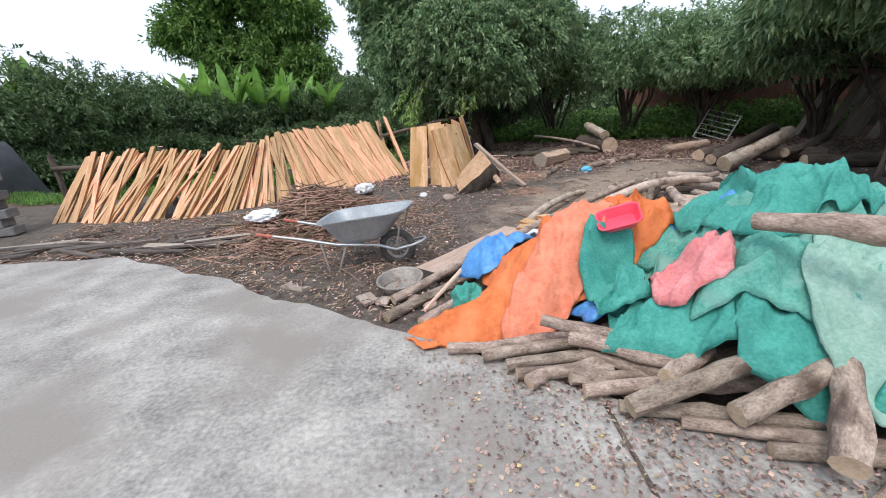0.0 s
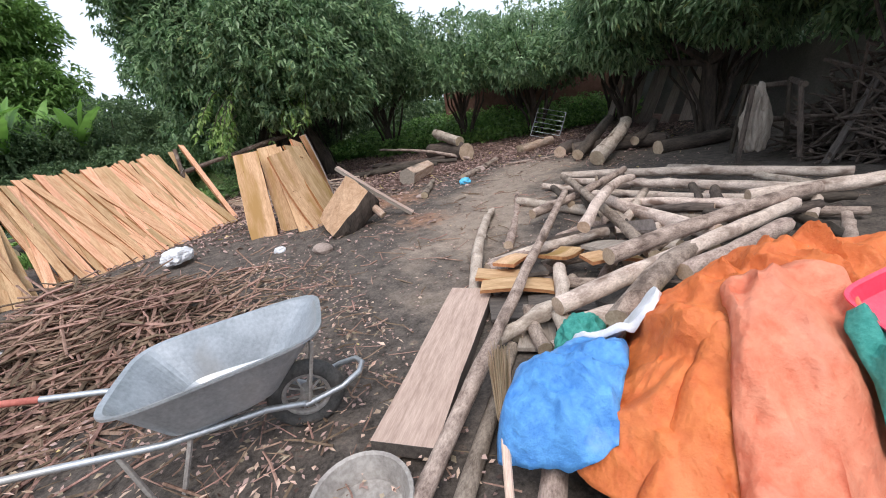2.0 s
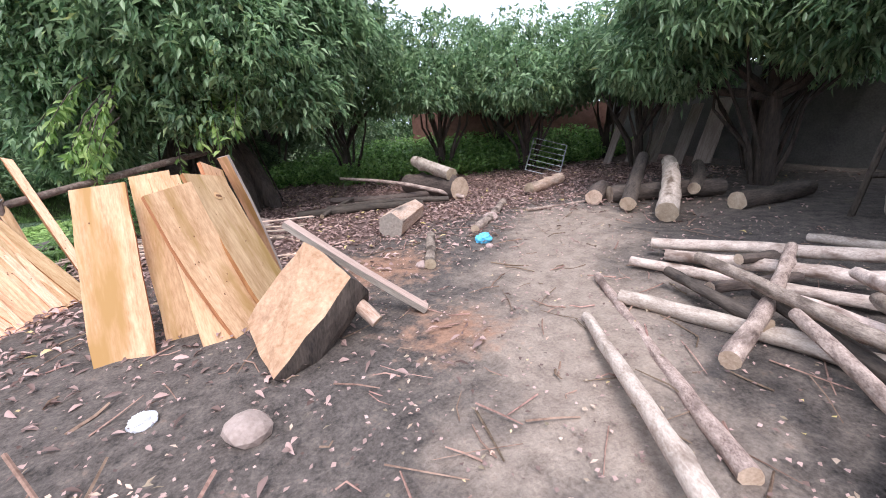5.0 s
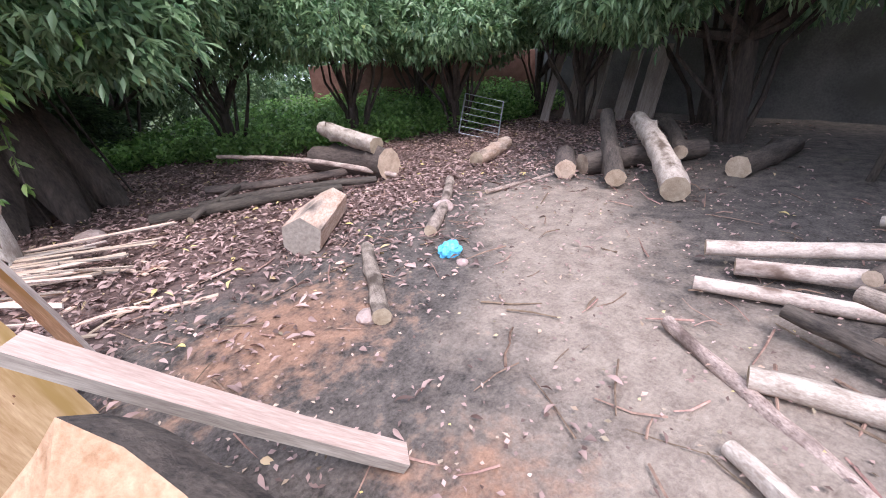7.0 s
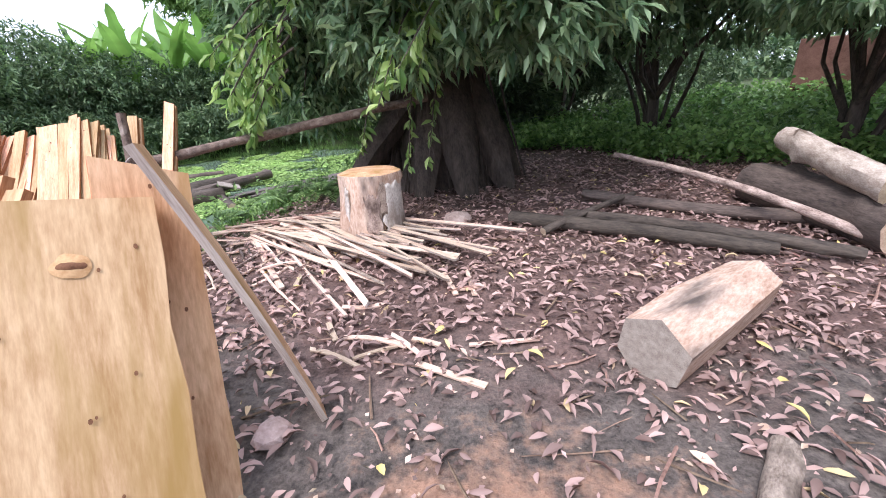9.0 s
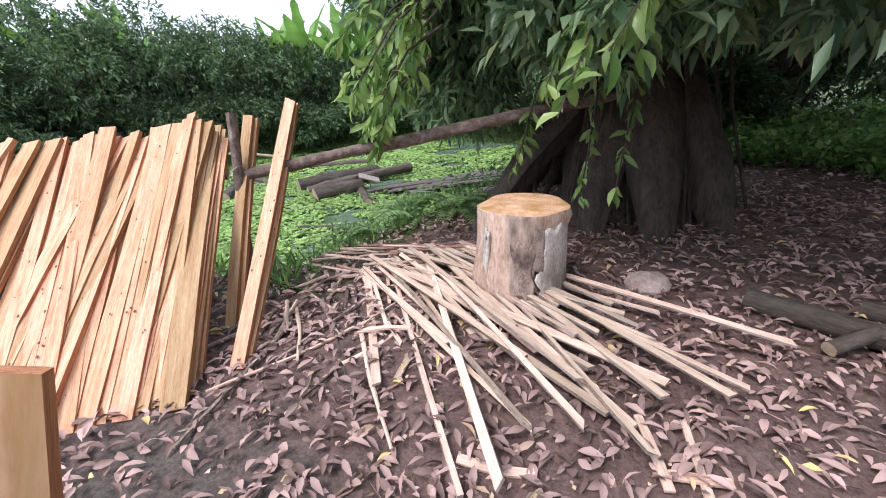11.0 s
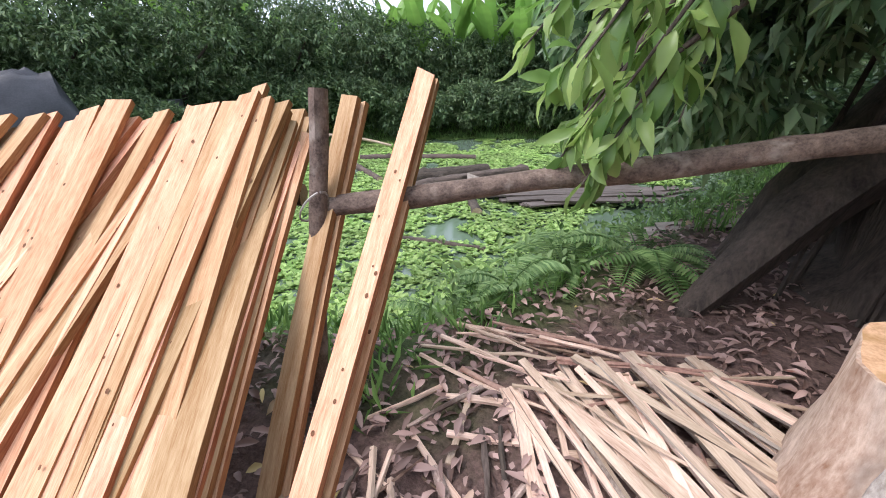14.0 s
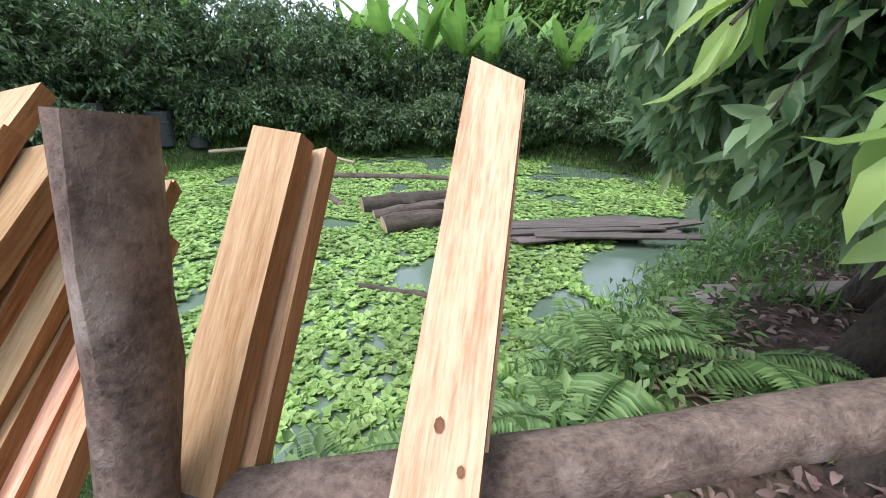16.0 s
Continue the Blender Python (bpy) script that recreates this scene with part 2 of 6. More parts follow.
BLACK_TARP = shader("black_plastic_sheet", (0.02, 0.021, 0.026), (0.055, 0.058, 0.068), 0.5, 2, 30, 0.3, spec=0.5)
STEEL = shader("galvanised_steel", (0.36, 0.38, 0.4), (0.6, 0.62, 0.64), 0.45, 4, 50, 0.15, metal=0.75, third=(0.42, 0.39, 0.36), third_at=0.57, dist=0.004)
MUDDY_STEEL = shader("muddy_steel", (0.25, 0.22, 0.2), (0.5, 0.46, 0.42), 0.65, 5, 40, 0.3, metal=0.3, dist=0.005)
RUST_PAINT = shader("worn_red_paint", (0.35, 0.09, 0.07), (0.6, 0.2, 0.15), 0.6, 10, 60, 0.2)
RUBBER = shader("dusty_rubber", (0.05, 0.048, 0.045), (0.14, 0.13, 0.12), 0.85, 9, 70, 0.3)
WALL = shader("grey_render_wall", (0.12, 0.115, 0.11), (0.25, 0.235, 0.22), 0.9, 1.5, 30, 0.4, third=(0.13, 0.125, 0.11), third_at=0.56)
BLOCK = shader("grey_block", (0.1, 0.1, 0.1), (0.24, 0.23, 0.22), 0.9, 6, 50, 0.5, vary=0.25)
BRICK = shader("red_brick", (0.13, 0.065, 0.05), (0.26, 0.14, 0.11), 0.9, 6, 60, 0.4, vary=0.25)
BEAM = shader("grey_pink_beam", (0.36, 0.25, 0.2), (0.64, 0.48, 0.4), 0.85, 3, 18, 0.4, (8, 8, 0.8), dist=0.006)
RAIL_BARK = shader("mottled_brown_bark", (0.075, 0.052, 0.042), (0.3, 0.22, 0.175), 0.85, 17, 90, 1.0, (1.2, 1.2, 1.0), third=(0.38, 0.32, 0.27), third_at=0.57, dist=0.014)
STONE = shader("pinkish_stone", (0.28, 0.2, 0.17), (0.55, 0.43, 0.38), 0.85, 6, 40, 0.5, vary=0.25)
BROOM = shader("dry_broom_straw", (0.25, 0.17, 0.1), (0.5, 0.37, 0.24), 0.9, 4, 60, 0.3, (9, 9, 1), vary=0.3, island=True)


def water_shader():
    m = bpy.data.materials.new("still_pond_water")
    m.use_nodes = True
    n, l = m.node_tree.nodes, m.node_tree.links
    b = n["Principled BSDF"]
    b.inputs["Base Color"].default_value = (0.12, 0.17, 0.12, 1)
    b.inputs["Roughness"].default_value = 0.09
    ns, bp = n.new("ShaderNodeTexNoise"), n.new("ShaderNodeBump")
    ns.inputs["Scale"].default_value = 5
    bp.inputs["Strength"].default_value, bp.inputs["Distance"].default_value = 0.12, 0.02
    l.new(ns.outputs[0], bp.inputs["Height"])
    l.new(bp.outputs[0], b.inputs["Normal"])
    return m


WATER = water_shader()

# ---------------------------------------------------------------- mesh tools
rng = np.random.default_rng(7)


def mesh_of(name, verts, faces, mats, slots=None, smooth=False):
    me = bpy.data.meshes.new(name)
    me.from_pydata([tuple(v) for v in verts], [], [tuple(f) for f in faces])
    for m in (mats if isinstance(mats, (list, tuple)) else [mats]):
        me.materials.append(m)
    if slots is not None:
        me.polygons.foreach_set("material_index", np.array(slots, dtype=np.int32))
    if smooth:
        me.polygons.foreach_set("use_smooth", np.ones(len(me.polygons), dtype=bool))
        me.set_sharp_from_angle(angle=radians(48))
    me.update()
    return me


def part(name, me, parent, label="", m=None):
    ob = new(name, me)
    ob.parent = parent
    if m is not None:
        ob.matrix_basis = m
    return tagged(ob, label)


def empty(name, m, label, category, group="", kind=""):
    ob = new(name)
    ob.empty_display_size = 0.1
    ob.matrix_basis = m
    return tagged(ob, label, category, group, kind)


def box_data(sx, sy, sz, bevel=0.0, at=(0, 0, 0)):
    bm = bmesh.new()
    bmesh.ops.create_cube(bm, size=1, matrix=Matrix.Translation(at) @ Matrix.Diagonal((sx, sy, sz, 1)))
    if bevel:
        bmesh.ops.bevel(bm, geom=bm.edges[:], offset=bevel, segments=1, affect='EDGES')
    v = [tuple(q.co) for q in bm.verts]
    bm.verts.index_update()
    f = [[q.index for q in p.verts] for p in bm.faces]
    bm.free()
    return v, f


def tube_data(pts, radii, seg=10, rough=0.0, seed=0, caps=True):
    """A tapered tube along pts; returns verts, faces and slots (1: cut ends)."""
    pts = [Vector(p) for p in pts]
    verts, faces, slots = [], [], []
    ref = Vector((0, 0, 1))
    for i, p in enumerate(pts):
        d = (pts[min(i + 1, len(pts) - 1)] - pts[max(i - 1, 0)]).normalized()
        if abs(d.dot(ref)) > 0.9:
            ref = Vector((1, 0, 0))
        a = d.cross(ref).normalized()
        b = d.cross(a).normalized()
        ref = -b if abs(b.z) > 0.5 else ref
        for k in range(seg):
            w = 2 * math.pi * k / seg
            r = radii[i]
            if rough:
                q = p * 4 + Vector((math.cos(w) * 1.5, math.sin(w) * 1.5, seed * 3.1))
                r *= 1 + rough * noise.noise(q)
            verts.append(p + a * math.cos(w) * r + b * math.sin(w) * r)
    for i in range(len(pts) - 1):
        for k in range(seg):
            k2 = (k + 1) % seg
            faces.append((i * seg + k, i * seg + k2, (i + 1) * seg + k2, (i + 1) * seg + k))
            slots.append(0)
    if caps:
        faces.append(tuple(range(seg - 1, -1, -1)))
        faces.append(tuple((len(pts) - 1) * seg + k for k in range(seg)))
        slots += [1, 1]
    return verts, faces, slots


def join(*chunks):
    v, f = [], []
    for cv, cf in chunks:
        o = len(v)
        v += list(cv)
        f += [tuple(i + o for i in q) for q in cf]
    return v, f


def along(a, b, roll=0.0):
    """Pose at a whose z axis runs towards b."""
    a, b = Vector(a), Vector(b)
    z = (b - a).normalized()
    x = Vector((0, 0, 1)).cross(z)
    x = x.normalized() if x.length > 1e-3 else Vector((1, 0, 0))
    y = z.cross(x)
    m = Matrix((x, y, z)).transposed().to_4x4()
    m.translation = a
    return m @ Matrix.Rotation(radians(roll), 4, 'Z')


def log_thing(a, b, r0, r1, mat=None, label="", group="logs in the heap", name="log", bend=0.04, seg=10, cut=None):
    a, b = Vector(a), Vector(b)
    length = (b - a).length
    n = max(5, int(length / 0.12))
    sd = rng.integers(1000)
    kx, ky = rng.normal(0, bend, 2)
    pts, rad = [], []
    for i in range(n + 1):
        t = i / n
        s = math.sin(math.pi * t)
        pts.append((kx * s * length * 0.4 + 0.012 * noise.noise((t * 6, sd, 0)), ky * s * length * 0.4 + 0.012 * noise.noise((t * length * 3, 9, sd)), t * length))
        rad.append((r0 + (r1 - r0) * t) * (1 + 0.13 * noise.noise((t * length * 2.4, sd * 1.7, 3))))
    v, f, s = tube_data(pts, rad, seg, 0.12, sd)
    for q in range(rng.integers(3, 8)):
        # branch stubs swell the bark
        i, k = rng.integers(1, n), rng.integers(seg)
        c = Vector(pts[i])
        v[i * seg + k] = c + (v[i * seg + k] - c) * rng.uniform(1.15, 1.4)
    ob = new(name, mesh_of(name, v, f, [mat or BARK, cut or CUT], s, True))
    ob.matrix_basis = along(a, b, rng.uniform(0, 360))
    return tagged(ob, label or "round wooden log with peeling bark in the heap", "log", group)


def leaves_data(pos, dirs, ups, length, width, fold=0.25, fine=False):
    """Lanceolate folded leaves: pos, dirs, ups as (n, 3) arrays."""
    n = len(pos)
    length = np.broadcast_to(np.asarray(length, float), (n,))[:, None]
    width = np.broadcast_to(np.asarray(width, float), (n,))[:, None]
    d = dirs / np.linalg.norm(dirs, axis=1, keepdims=True)
    side = np.cross(d, ups)
    side /= np.linalg.norm(side, axis=1, keepdims=True) + 1e-9
    up = np.cross(side, d)
    if not fine:
        v = np.stack([pos, pos + d * length * 0.45 + side * width * 0.5 + up * width * fold, pos + d * length - up * length * 0.12,
                      pos + d * length * 0.45 - side * width * 0.5 + up * width * fold], 1)
        v = v.reshape(-1, 3)
        i = np.arange(n)[:, None] * 4
        return v, np.concatenate([i + np.array([[0, 1, 2]]), i + np.array([[0, 2, 3]])])
    rows = [pos]
    for t, w, h in ((0.2, 0.32, 0.0), (0.5, 0.5, 0.02), (0.8, 0.3, -0.06)):
        c = pos + d * length * t + up * length * h
        rows += [c + side * width * w + up * width * fold * w * 1.6, c, c - side * width * w + up * width * fold * w * 1.6]
    rows.append(pos + d * length - up * length * 0.2)
    v = np.stack(rows, 1).reshape(-1, 3)
    i = np.arange(n)[:, None] * 11
    quads = []
    tris = [(0, 1, 2), (0, 2, 3), (7, 10, 8), (8, 10, 9)]
    for r in (1, 4):
        quads += [(r, r + 3, r + 4), (r, r + 4, r + 1), (r + 1, r + 4, r + 5), (r + 1, r + 5, r + 2)]
    return v, np.concatenate([i + np.array([q]) for q in tris + quads])


def raw_mesh(name, v, f, mat, smooth=False):
    """Fast triangle mesh from arrays."""
    me = bpy.data.meshes.new(name)
    v, f = np.asarray(v, np.float32), np.asarray(f, np.int32)
    me.vertices.add(len(v))
    me.vertices.foreach_set("co", v.ravel())
    me.loops.add(f.size)
    me.loops.foreach_set("vertex_index", f.ravel())
    me.polygons.add(len(f))
    me.polygons.foreach_set("loop_start", np.arange(0, f.size, f.shape[1], dtype=np.int32))
    me.materials.append(mat)
    if smooth:
        me.polygons.foreach_set("use_smooth", np.ones(len(f), dtype=bool))
    me.update(calc_edges=True)
    me.validate()
    return me


def crown_data(lobes, clusters, per, length, width, droop=0.5, fine=False, shell=0.55):
    """Leaf clusters spread through ellipsoid lobes (cx, cy, cz, rx, ry, rz), denser towards the skin."""
    lobes = np.array(lobes, float)
    vol = (lobes[:, 3] * lobes[:, 4] * lobes[:, 5]) ** 0.75
    which = rng.choice(len(lobes), clusters, p=vol / vol.sum())
    u = rng.normal(size=(clusters, 3))
    u /= np.linalg.norm(u, axis=1, keepdims=True)
    lump = np.array([noise.noise(Vector(q) * 2.6 + Vector((w * 7.3, 0, 0))) for q, w in zip(u, which)])
    r = (shell + (1 - shell) * rng.random(clusters) ** 0.6) * (1 + 0.38 * lump)
    c = lobes[which, :3] + u * r[:, None] * lobes[which, 3:]
    out = u * np.array([1, 1, 0.6])
    p = np.repeat(c, per, 0)
    o = np.repeat(out, per, 0)
    n = len(p)
    d = o * 0.7 + rng.normal(size=(n, 3)) * 0.75
    d[:, 2] -= droop
    p = p + rng.normal(size=(n, 3)) * length * 0.28
    ups = rng.normal(size=(n, 3)) * 0.35 + np.array([0, 0, 1.0])
    return leaves_data(p, d, ups, length * rng.uniform(0.65, 1.2, n), width * rng.uniform(0.7, 1.2, n), fine=fine)


def tree(base, trunk_r, fork, lobes, clusters, per, length, width, mat, label, droop=0.5, trunk_mat=None, fine=False, name="tree", wide=1.0, shell=0.55, category="tree", group="", lean=(0, 0)):
    root = empty(name, Matrix.Translation(base), label, category, group)
    bx, by, bz = base
    v, f, _ = tube_data([(0, 0, -0.15), (0.02, 0.0, 0.12), (lean[0] * 0.4, lean[1] * 0.4, fork * 0.5), (lean[0], lean[1], fork)], [trunk_r * 1.45 * wide, trunk_r * 1.1, trunk_r, trunk_r * 0.8], 10, 0.25, bx)
    part("trunk", mesh_of("trunk", v, f, trunk_mat or TREE_BARK, smooth=True), root)
    for lb in lobes:
        e = Vector((lb[0] - bx, lb[1] - by, lb[2] - bz))
        s = Vector((lean[0], lean[1], fork * 0.92))
        mid = s.lerp(e, 0.5) + Vector(rng.normal(0, 0.15, 3))
        v, f, _ = tube_data([s, mid, e, e + (e - mid) * 0.6], [trunk_r * 0.6, trunk_r * 0.42, trunk_r * 0.25, trunk_r * 0.08], 7, 0.2, lb[0])
        part("limb", mesh_of("limb", v, f, trunk_mat or TREE_BARK, smooth=True), root)
    if group == "grove behind the yard":
        # extra thin stems twisting up from the ground
        for k in range(6):
            a = rng.uniform(0, 6.28)
            q = Vector((math.cos(a), math.sin(a), 0))
            v, f, _ = tube_data([q * 0.12 - Vector((0, 0, 0.1)), q * 0.35 + Vector((0.06, 0, 0.7)), q * rng.uniform(0.5, 0.9) + Vector((0, 0.1, 1.4)), q * rng.uniform(0.8, 1.6) + Vector((0, 0, 2.5))], [0.05, 0.04, 0.03, 0.015], 6, 0.2, a)
            part("stem", mesh_of("stem", v, f, trunk_mat or TREE_BARK, smooth=True), root)
    v, f = crown_data(lobes, clusters, per, length, width, droop, fine, shell)
    part("crown", raw_mesh("crown", v - np.array(base), f, mat), root)
    return root

# ---------------------------------------------------------------- ground, slab, pond
POND = np.array([(-2.3, 12.9), (-1.9, 14.2), (-1.5, 16.3), (-0.9, 18.5), (-0.4, 22.0), (-3, 25), (-7, 25.5), (-11, 23), (-13, 18.5), (-13.6, 14), (-10, 12.0), (-5.5, 11.8), (-3.4, 12.3)])
WATER_Z = -0.95


def pond_distance(x, y):
    """Signed distance to the pond's rim: negative inside."""
    best = np.full(np.shape(x), 1e9)
    inside = np.zeros(np.shape(x), bool)
    for (ax, ay), (bx, by) in zip(POND, np.roll(POND, -1, 0)):
        t = np.clip(((x - ax) * (bx - ax) + (y - ay) * (by - ay)) / ((bx - ax) ** 2 + (by - ay) ** 2), 0, 1)
        best = np.minimum(best, np.hypot(x - ax - t * (bx - ax), y - ay - t * (by - ay)))
        inside ^= ((ay > y) != (by > y)) & (x < (bx - ax) * (y - ay) / (by - ay + 1e-12) + ax)
    return np.where(inside, -best, best)


def smooth01(t):
    t = np.clip(t, 0, 1)
    return t * t * (3 - 2 * t)


def bumps(x, y, s, seed=0.0):
    return np.array([noise.noise((a * s, b * s, seed)) for a, b in zip(np.ravel(x), np.ravel(y))]).reshape(np.shape(x))


def ground_z(x, y):
    x, y = np.asarray(x, float), np.asarray(y, float)
    d = pond_distance(x, y)
    z = -0.12 - 1.15 * smooth01((1.0 - d) / 1.5)
    far = smooth01((np.hypot(x, y - 8) - 15) / 30)
    return z - 0.5 * far * (d > 1)


def gz(x, y):
    return float(ground_z(np.array([x]), np.array([y]))[0])


def build_ground():
    xs = np.concatenate([[-900, -400, -200, -100, -60, -40, -30, -24, -20, -17], np.arange(-15, 14.01, 0.12), [16, 19, 24, 30, 40, 60, 100, 200, 400, 900]])
    ys = np.concatenate([[-900, -400, -200, -100, -50, -25, -12, -6, -3], np.arange(-1, 27.01, 0.12), [29, 32, 38, 50, 70, 100, 200, 400, 900]])
    gx, gy = np.meshgrid(xs, ys)
    z = ground_z(gx, gy) + 0.035 * bumps(gx, gy, 0.9) + 0.018 * bumps(gx, gy, 3.1, 4)
    nx, ny = len(xs), len(ys)
    i = np.arange(nx * ny).reshape(ny, nx)
    f = np.stack([i[:-1, :-1], i[:-1, 1:], i[1:, 1:], i[1:, :-1]], -1).reshape(-1, 4)
    me = raw_mesh("ground", np.stack([gx, gy, z], -1).reshape(-1, 3), f, SOIL, True)
    px, py = gx.ravel(), gy.ravel()
    # distance to the trodden path
    way = [(0.6, 3.6), (1.5, 6.2), (3.6, 8.2), (5.2, 9.3)]
    dp = np.full(px.shape, 1e9)
    for (ax, ay), (bx, by) in zip(way, way[1:]):
        t = np.clip(((px - ax) * (bx - ax) + (py - ay) * (by - ay)) / ((bx - ax) ** 2 + (by - ay) ** 2), 0, 1)
        dp = np.minimum(dp, np.hypot(px - ax - t * (bx - ax), py - ay - t * (by - ay)))
    path = np.clip(1.15 - dp / 1.25, 0, 1) * np.clip((py - 4.2) / 2.2, 0.15, 1)
    red = np.maximum(np.clip(1.1 - np.hypot((px - 1.9) / 1.1, (py - 9.3) / 0.9), 0, 1), 0.9 * np.clip(1.1 - np.hypot((px - 1.7) / 0.7, (py - 7.6) / 0.6), 0, 1))
    litter = np.clip((py - 9.6) / 1.5, 0, 1) * (1 - path)
    d = pond_distance(px, py)
    green = np.clip(1.3 - np.abs(d - 0.3) / 1.2, 0, 1) * (px < 0.3) + np.clip((np.hypot(px - 1, py - 10) - 13) / 5, 0, 1)
    for name, val in (("path", path), ("red", red), ("litter", litter), ("green", np.clip(green, 0, 1))):
        at = me.attributes.new(name, 'FLOAT', 'POINT')
        at.data.foreach_set("value", val.astype(np.float32))
    return tagged(new("ground", me), "trodden dark earth yard with a pale path and leaf litter", "ground", "", "structure")


build_ground()


def build_slab():
    edge = [(-12, 5.35), (-8, 5.2), (-5.74, 5.05), (-4.1, 4.96), (-3.0, 4.35), (-2, 3.7), (-1.2, 3.15), (-0.43, 2.64), (-0.03, 2.36), (0.3, 2.15), (0.6, 1.9), (1.2, 1.5), (2.2, 1.0), (4.2, 0.2), (9, -1)]
    fine = []
    for (ax, ay), (bx, by) in zip(edge, edge[1:]):
        n = max(2, int(math.hypot(bx - ax, by - ay) / 0.12))
        for k in range(n):
            t = k / n
            x, y = ax + (bx - ax) * t, ay + (by - ay) * t
            j = 0.055 * noise.noise((x * 1.6, y * 1.6, 0)) + 0.03 * noise.noise((x * 7, y * 7, 5))
            fine.append((x + j * 0.6, y + j))
    v, f = [], []
    lv = (0.0, -0.012, -0.2)
    n = len(fine)
    for x, y in fine:
        v += [(x, -9.0, 0.0), (x, y - 0.015, lv[0]), (x, y, lv[1]), (x, y + 0.012, lv[2])]
    for k in range(n - 1):
        for q in range(3):
            f.append((k * 4 + q, (k + 1) * 4 + q, (k + 1) * 4 + q + 1, k * 4 + q + 1))
    me = mesh_of("concrete_slab", v, [tuple(reversed(q)) for q in f], CONCRETE)
    slab = tagged(new("concrete_slab", me), "worn grey concrete yard slab with a ragged edge", "slab", "", "structure")
    return slab


build_slab()

wv = [(-30, 8, WATER_Z), (3, 8, WATER_Z), (3, 30, WATER_Z), (-30, 30, WATER_Z)]
tagged(new("water", mesh_of("water", wv, [(0, 1, 2, 3)], WATER)), "still greenish pond water", "water", "", "structure")


def lettuce():
    """Floating carpet of small rosettes with open gaps."""
    n = 30000
    x, y = rng.uniform(-13.5, -0.3, n), rng.uniform(12, 25.5, n)
    d = pond_distance(x, y)
    gap = bumps(x, y, 0.55, 9) + 0.4 * bumps(x, y, 1.9, 2)
    open_water = np.exp(-(((x + 1.0) / 1.5) ** 2 + ((y - 18.5) / 2.2) ** 2)) * 1.6 + np.clip((y - 21) / 4, 0, 1) * 0.5
    keep = (d < 0.35) & (gap + 0.33 - open_water > 0)
    x, y = x[keep], y[keep]
    per = 5
    p = np.repeat(np.stack([x, y, np.full(len(x), WATER_Z + 0.012)], 1), per, 0)
    a = rng.uniform(0, 6.283, len(p))
    dirs = np.stack([np.cos(a), np.sin(a), rng.uniform(0.15, 0.75, len(p))], 1)
    v, f = leaves_data(p, dirs, np.tile([0, 0, 1.0], (len(p), 1)), rng.uniform(0.06, 0.11, len(p)), rng.uniform(0.055, 0.085, len(p)), 0.1)
    tagged(new("water_lettuce", raw_mesh("water_lettuce", v, f, LEAF_POND)), "bright green floating water plants covering the pond", "water plant", "", "stuff")


lettuce()

# ---------------------------------------------------------------- walls round the yard
def wall_run(name, a, b, h, mat, label):
    a, b = Vector((*a, -0.4)), Vector((*b, -0.4))
    v, f = box_data((b - a).length, 0.18, h + 0.4, 0.01, ((b - a).length / 2, 0, (h + 0.4) / 2))
    ob = new(name, mesh_of(name, v, f, mat))
    ob.matrix_basis = Matrix.Translation(a) @ Matrix.Rotation(math.atan2(b.y - a.y, b.x - a.x), 4, 'Z')
    return tagged(ob, label, "wall", "", "structure")


wall_run("wall_east", (10.2, 2.0), (15.0, 15.2), 2.3, WALL, "stained grey rendered yard wall behind the trees")
wall_run("wall_south", (4.5, -8.5), (10.2, 2.0), 2.3, WALL, "stained grey rendered yard wall")


def brick_wall():
    root = wall_run("wall_north", (8.6, 19.6), (15.0, 15.2), 1.75, BRICK, "old red brick wall behind the bushes")
    ln = math.hypot(6.4, 4.4)
    me = mesh_of("brick", *box_data(0.215, 0.03, 0.062, 0.004), BRICK)
    for row in range(18):
        for k in range(12):
            part("brick", me, root, "", Matrix.Translation((0.3 + k * 0.228 + (row % 2) * 0.114 + 2.2, 0.1, 0.62 + row * 0.075)))


def block_wall():
    root = empty("block_wall", pose(-7.92, 7.25, -0.12, 0, 0, 8), "stack of dark grey blocks at the slab corner", "wall", "", "structure")
    me = mesh_of("block", *box_data(0.5, 0.3, 0.155, 0.012), BLOCK)
    for r in range(10):
        for k in range(2):
            part("block", me, root, "", pose(-0.5 * k + rng.normal(0, 0.015) - (r % 2) * 0.12, rng.normal(0, 0.012), 0.08 + r * 0.16, 0, 0, rng.normal(0, 1.5)))


block_wall()

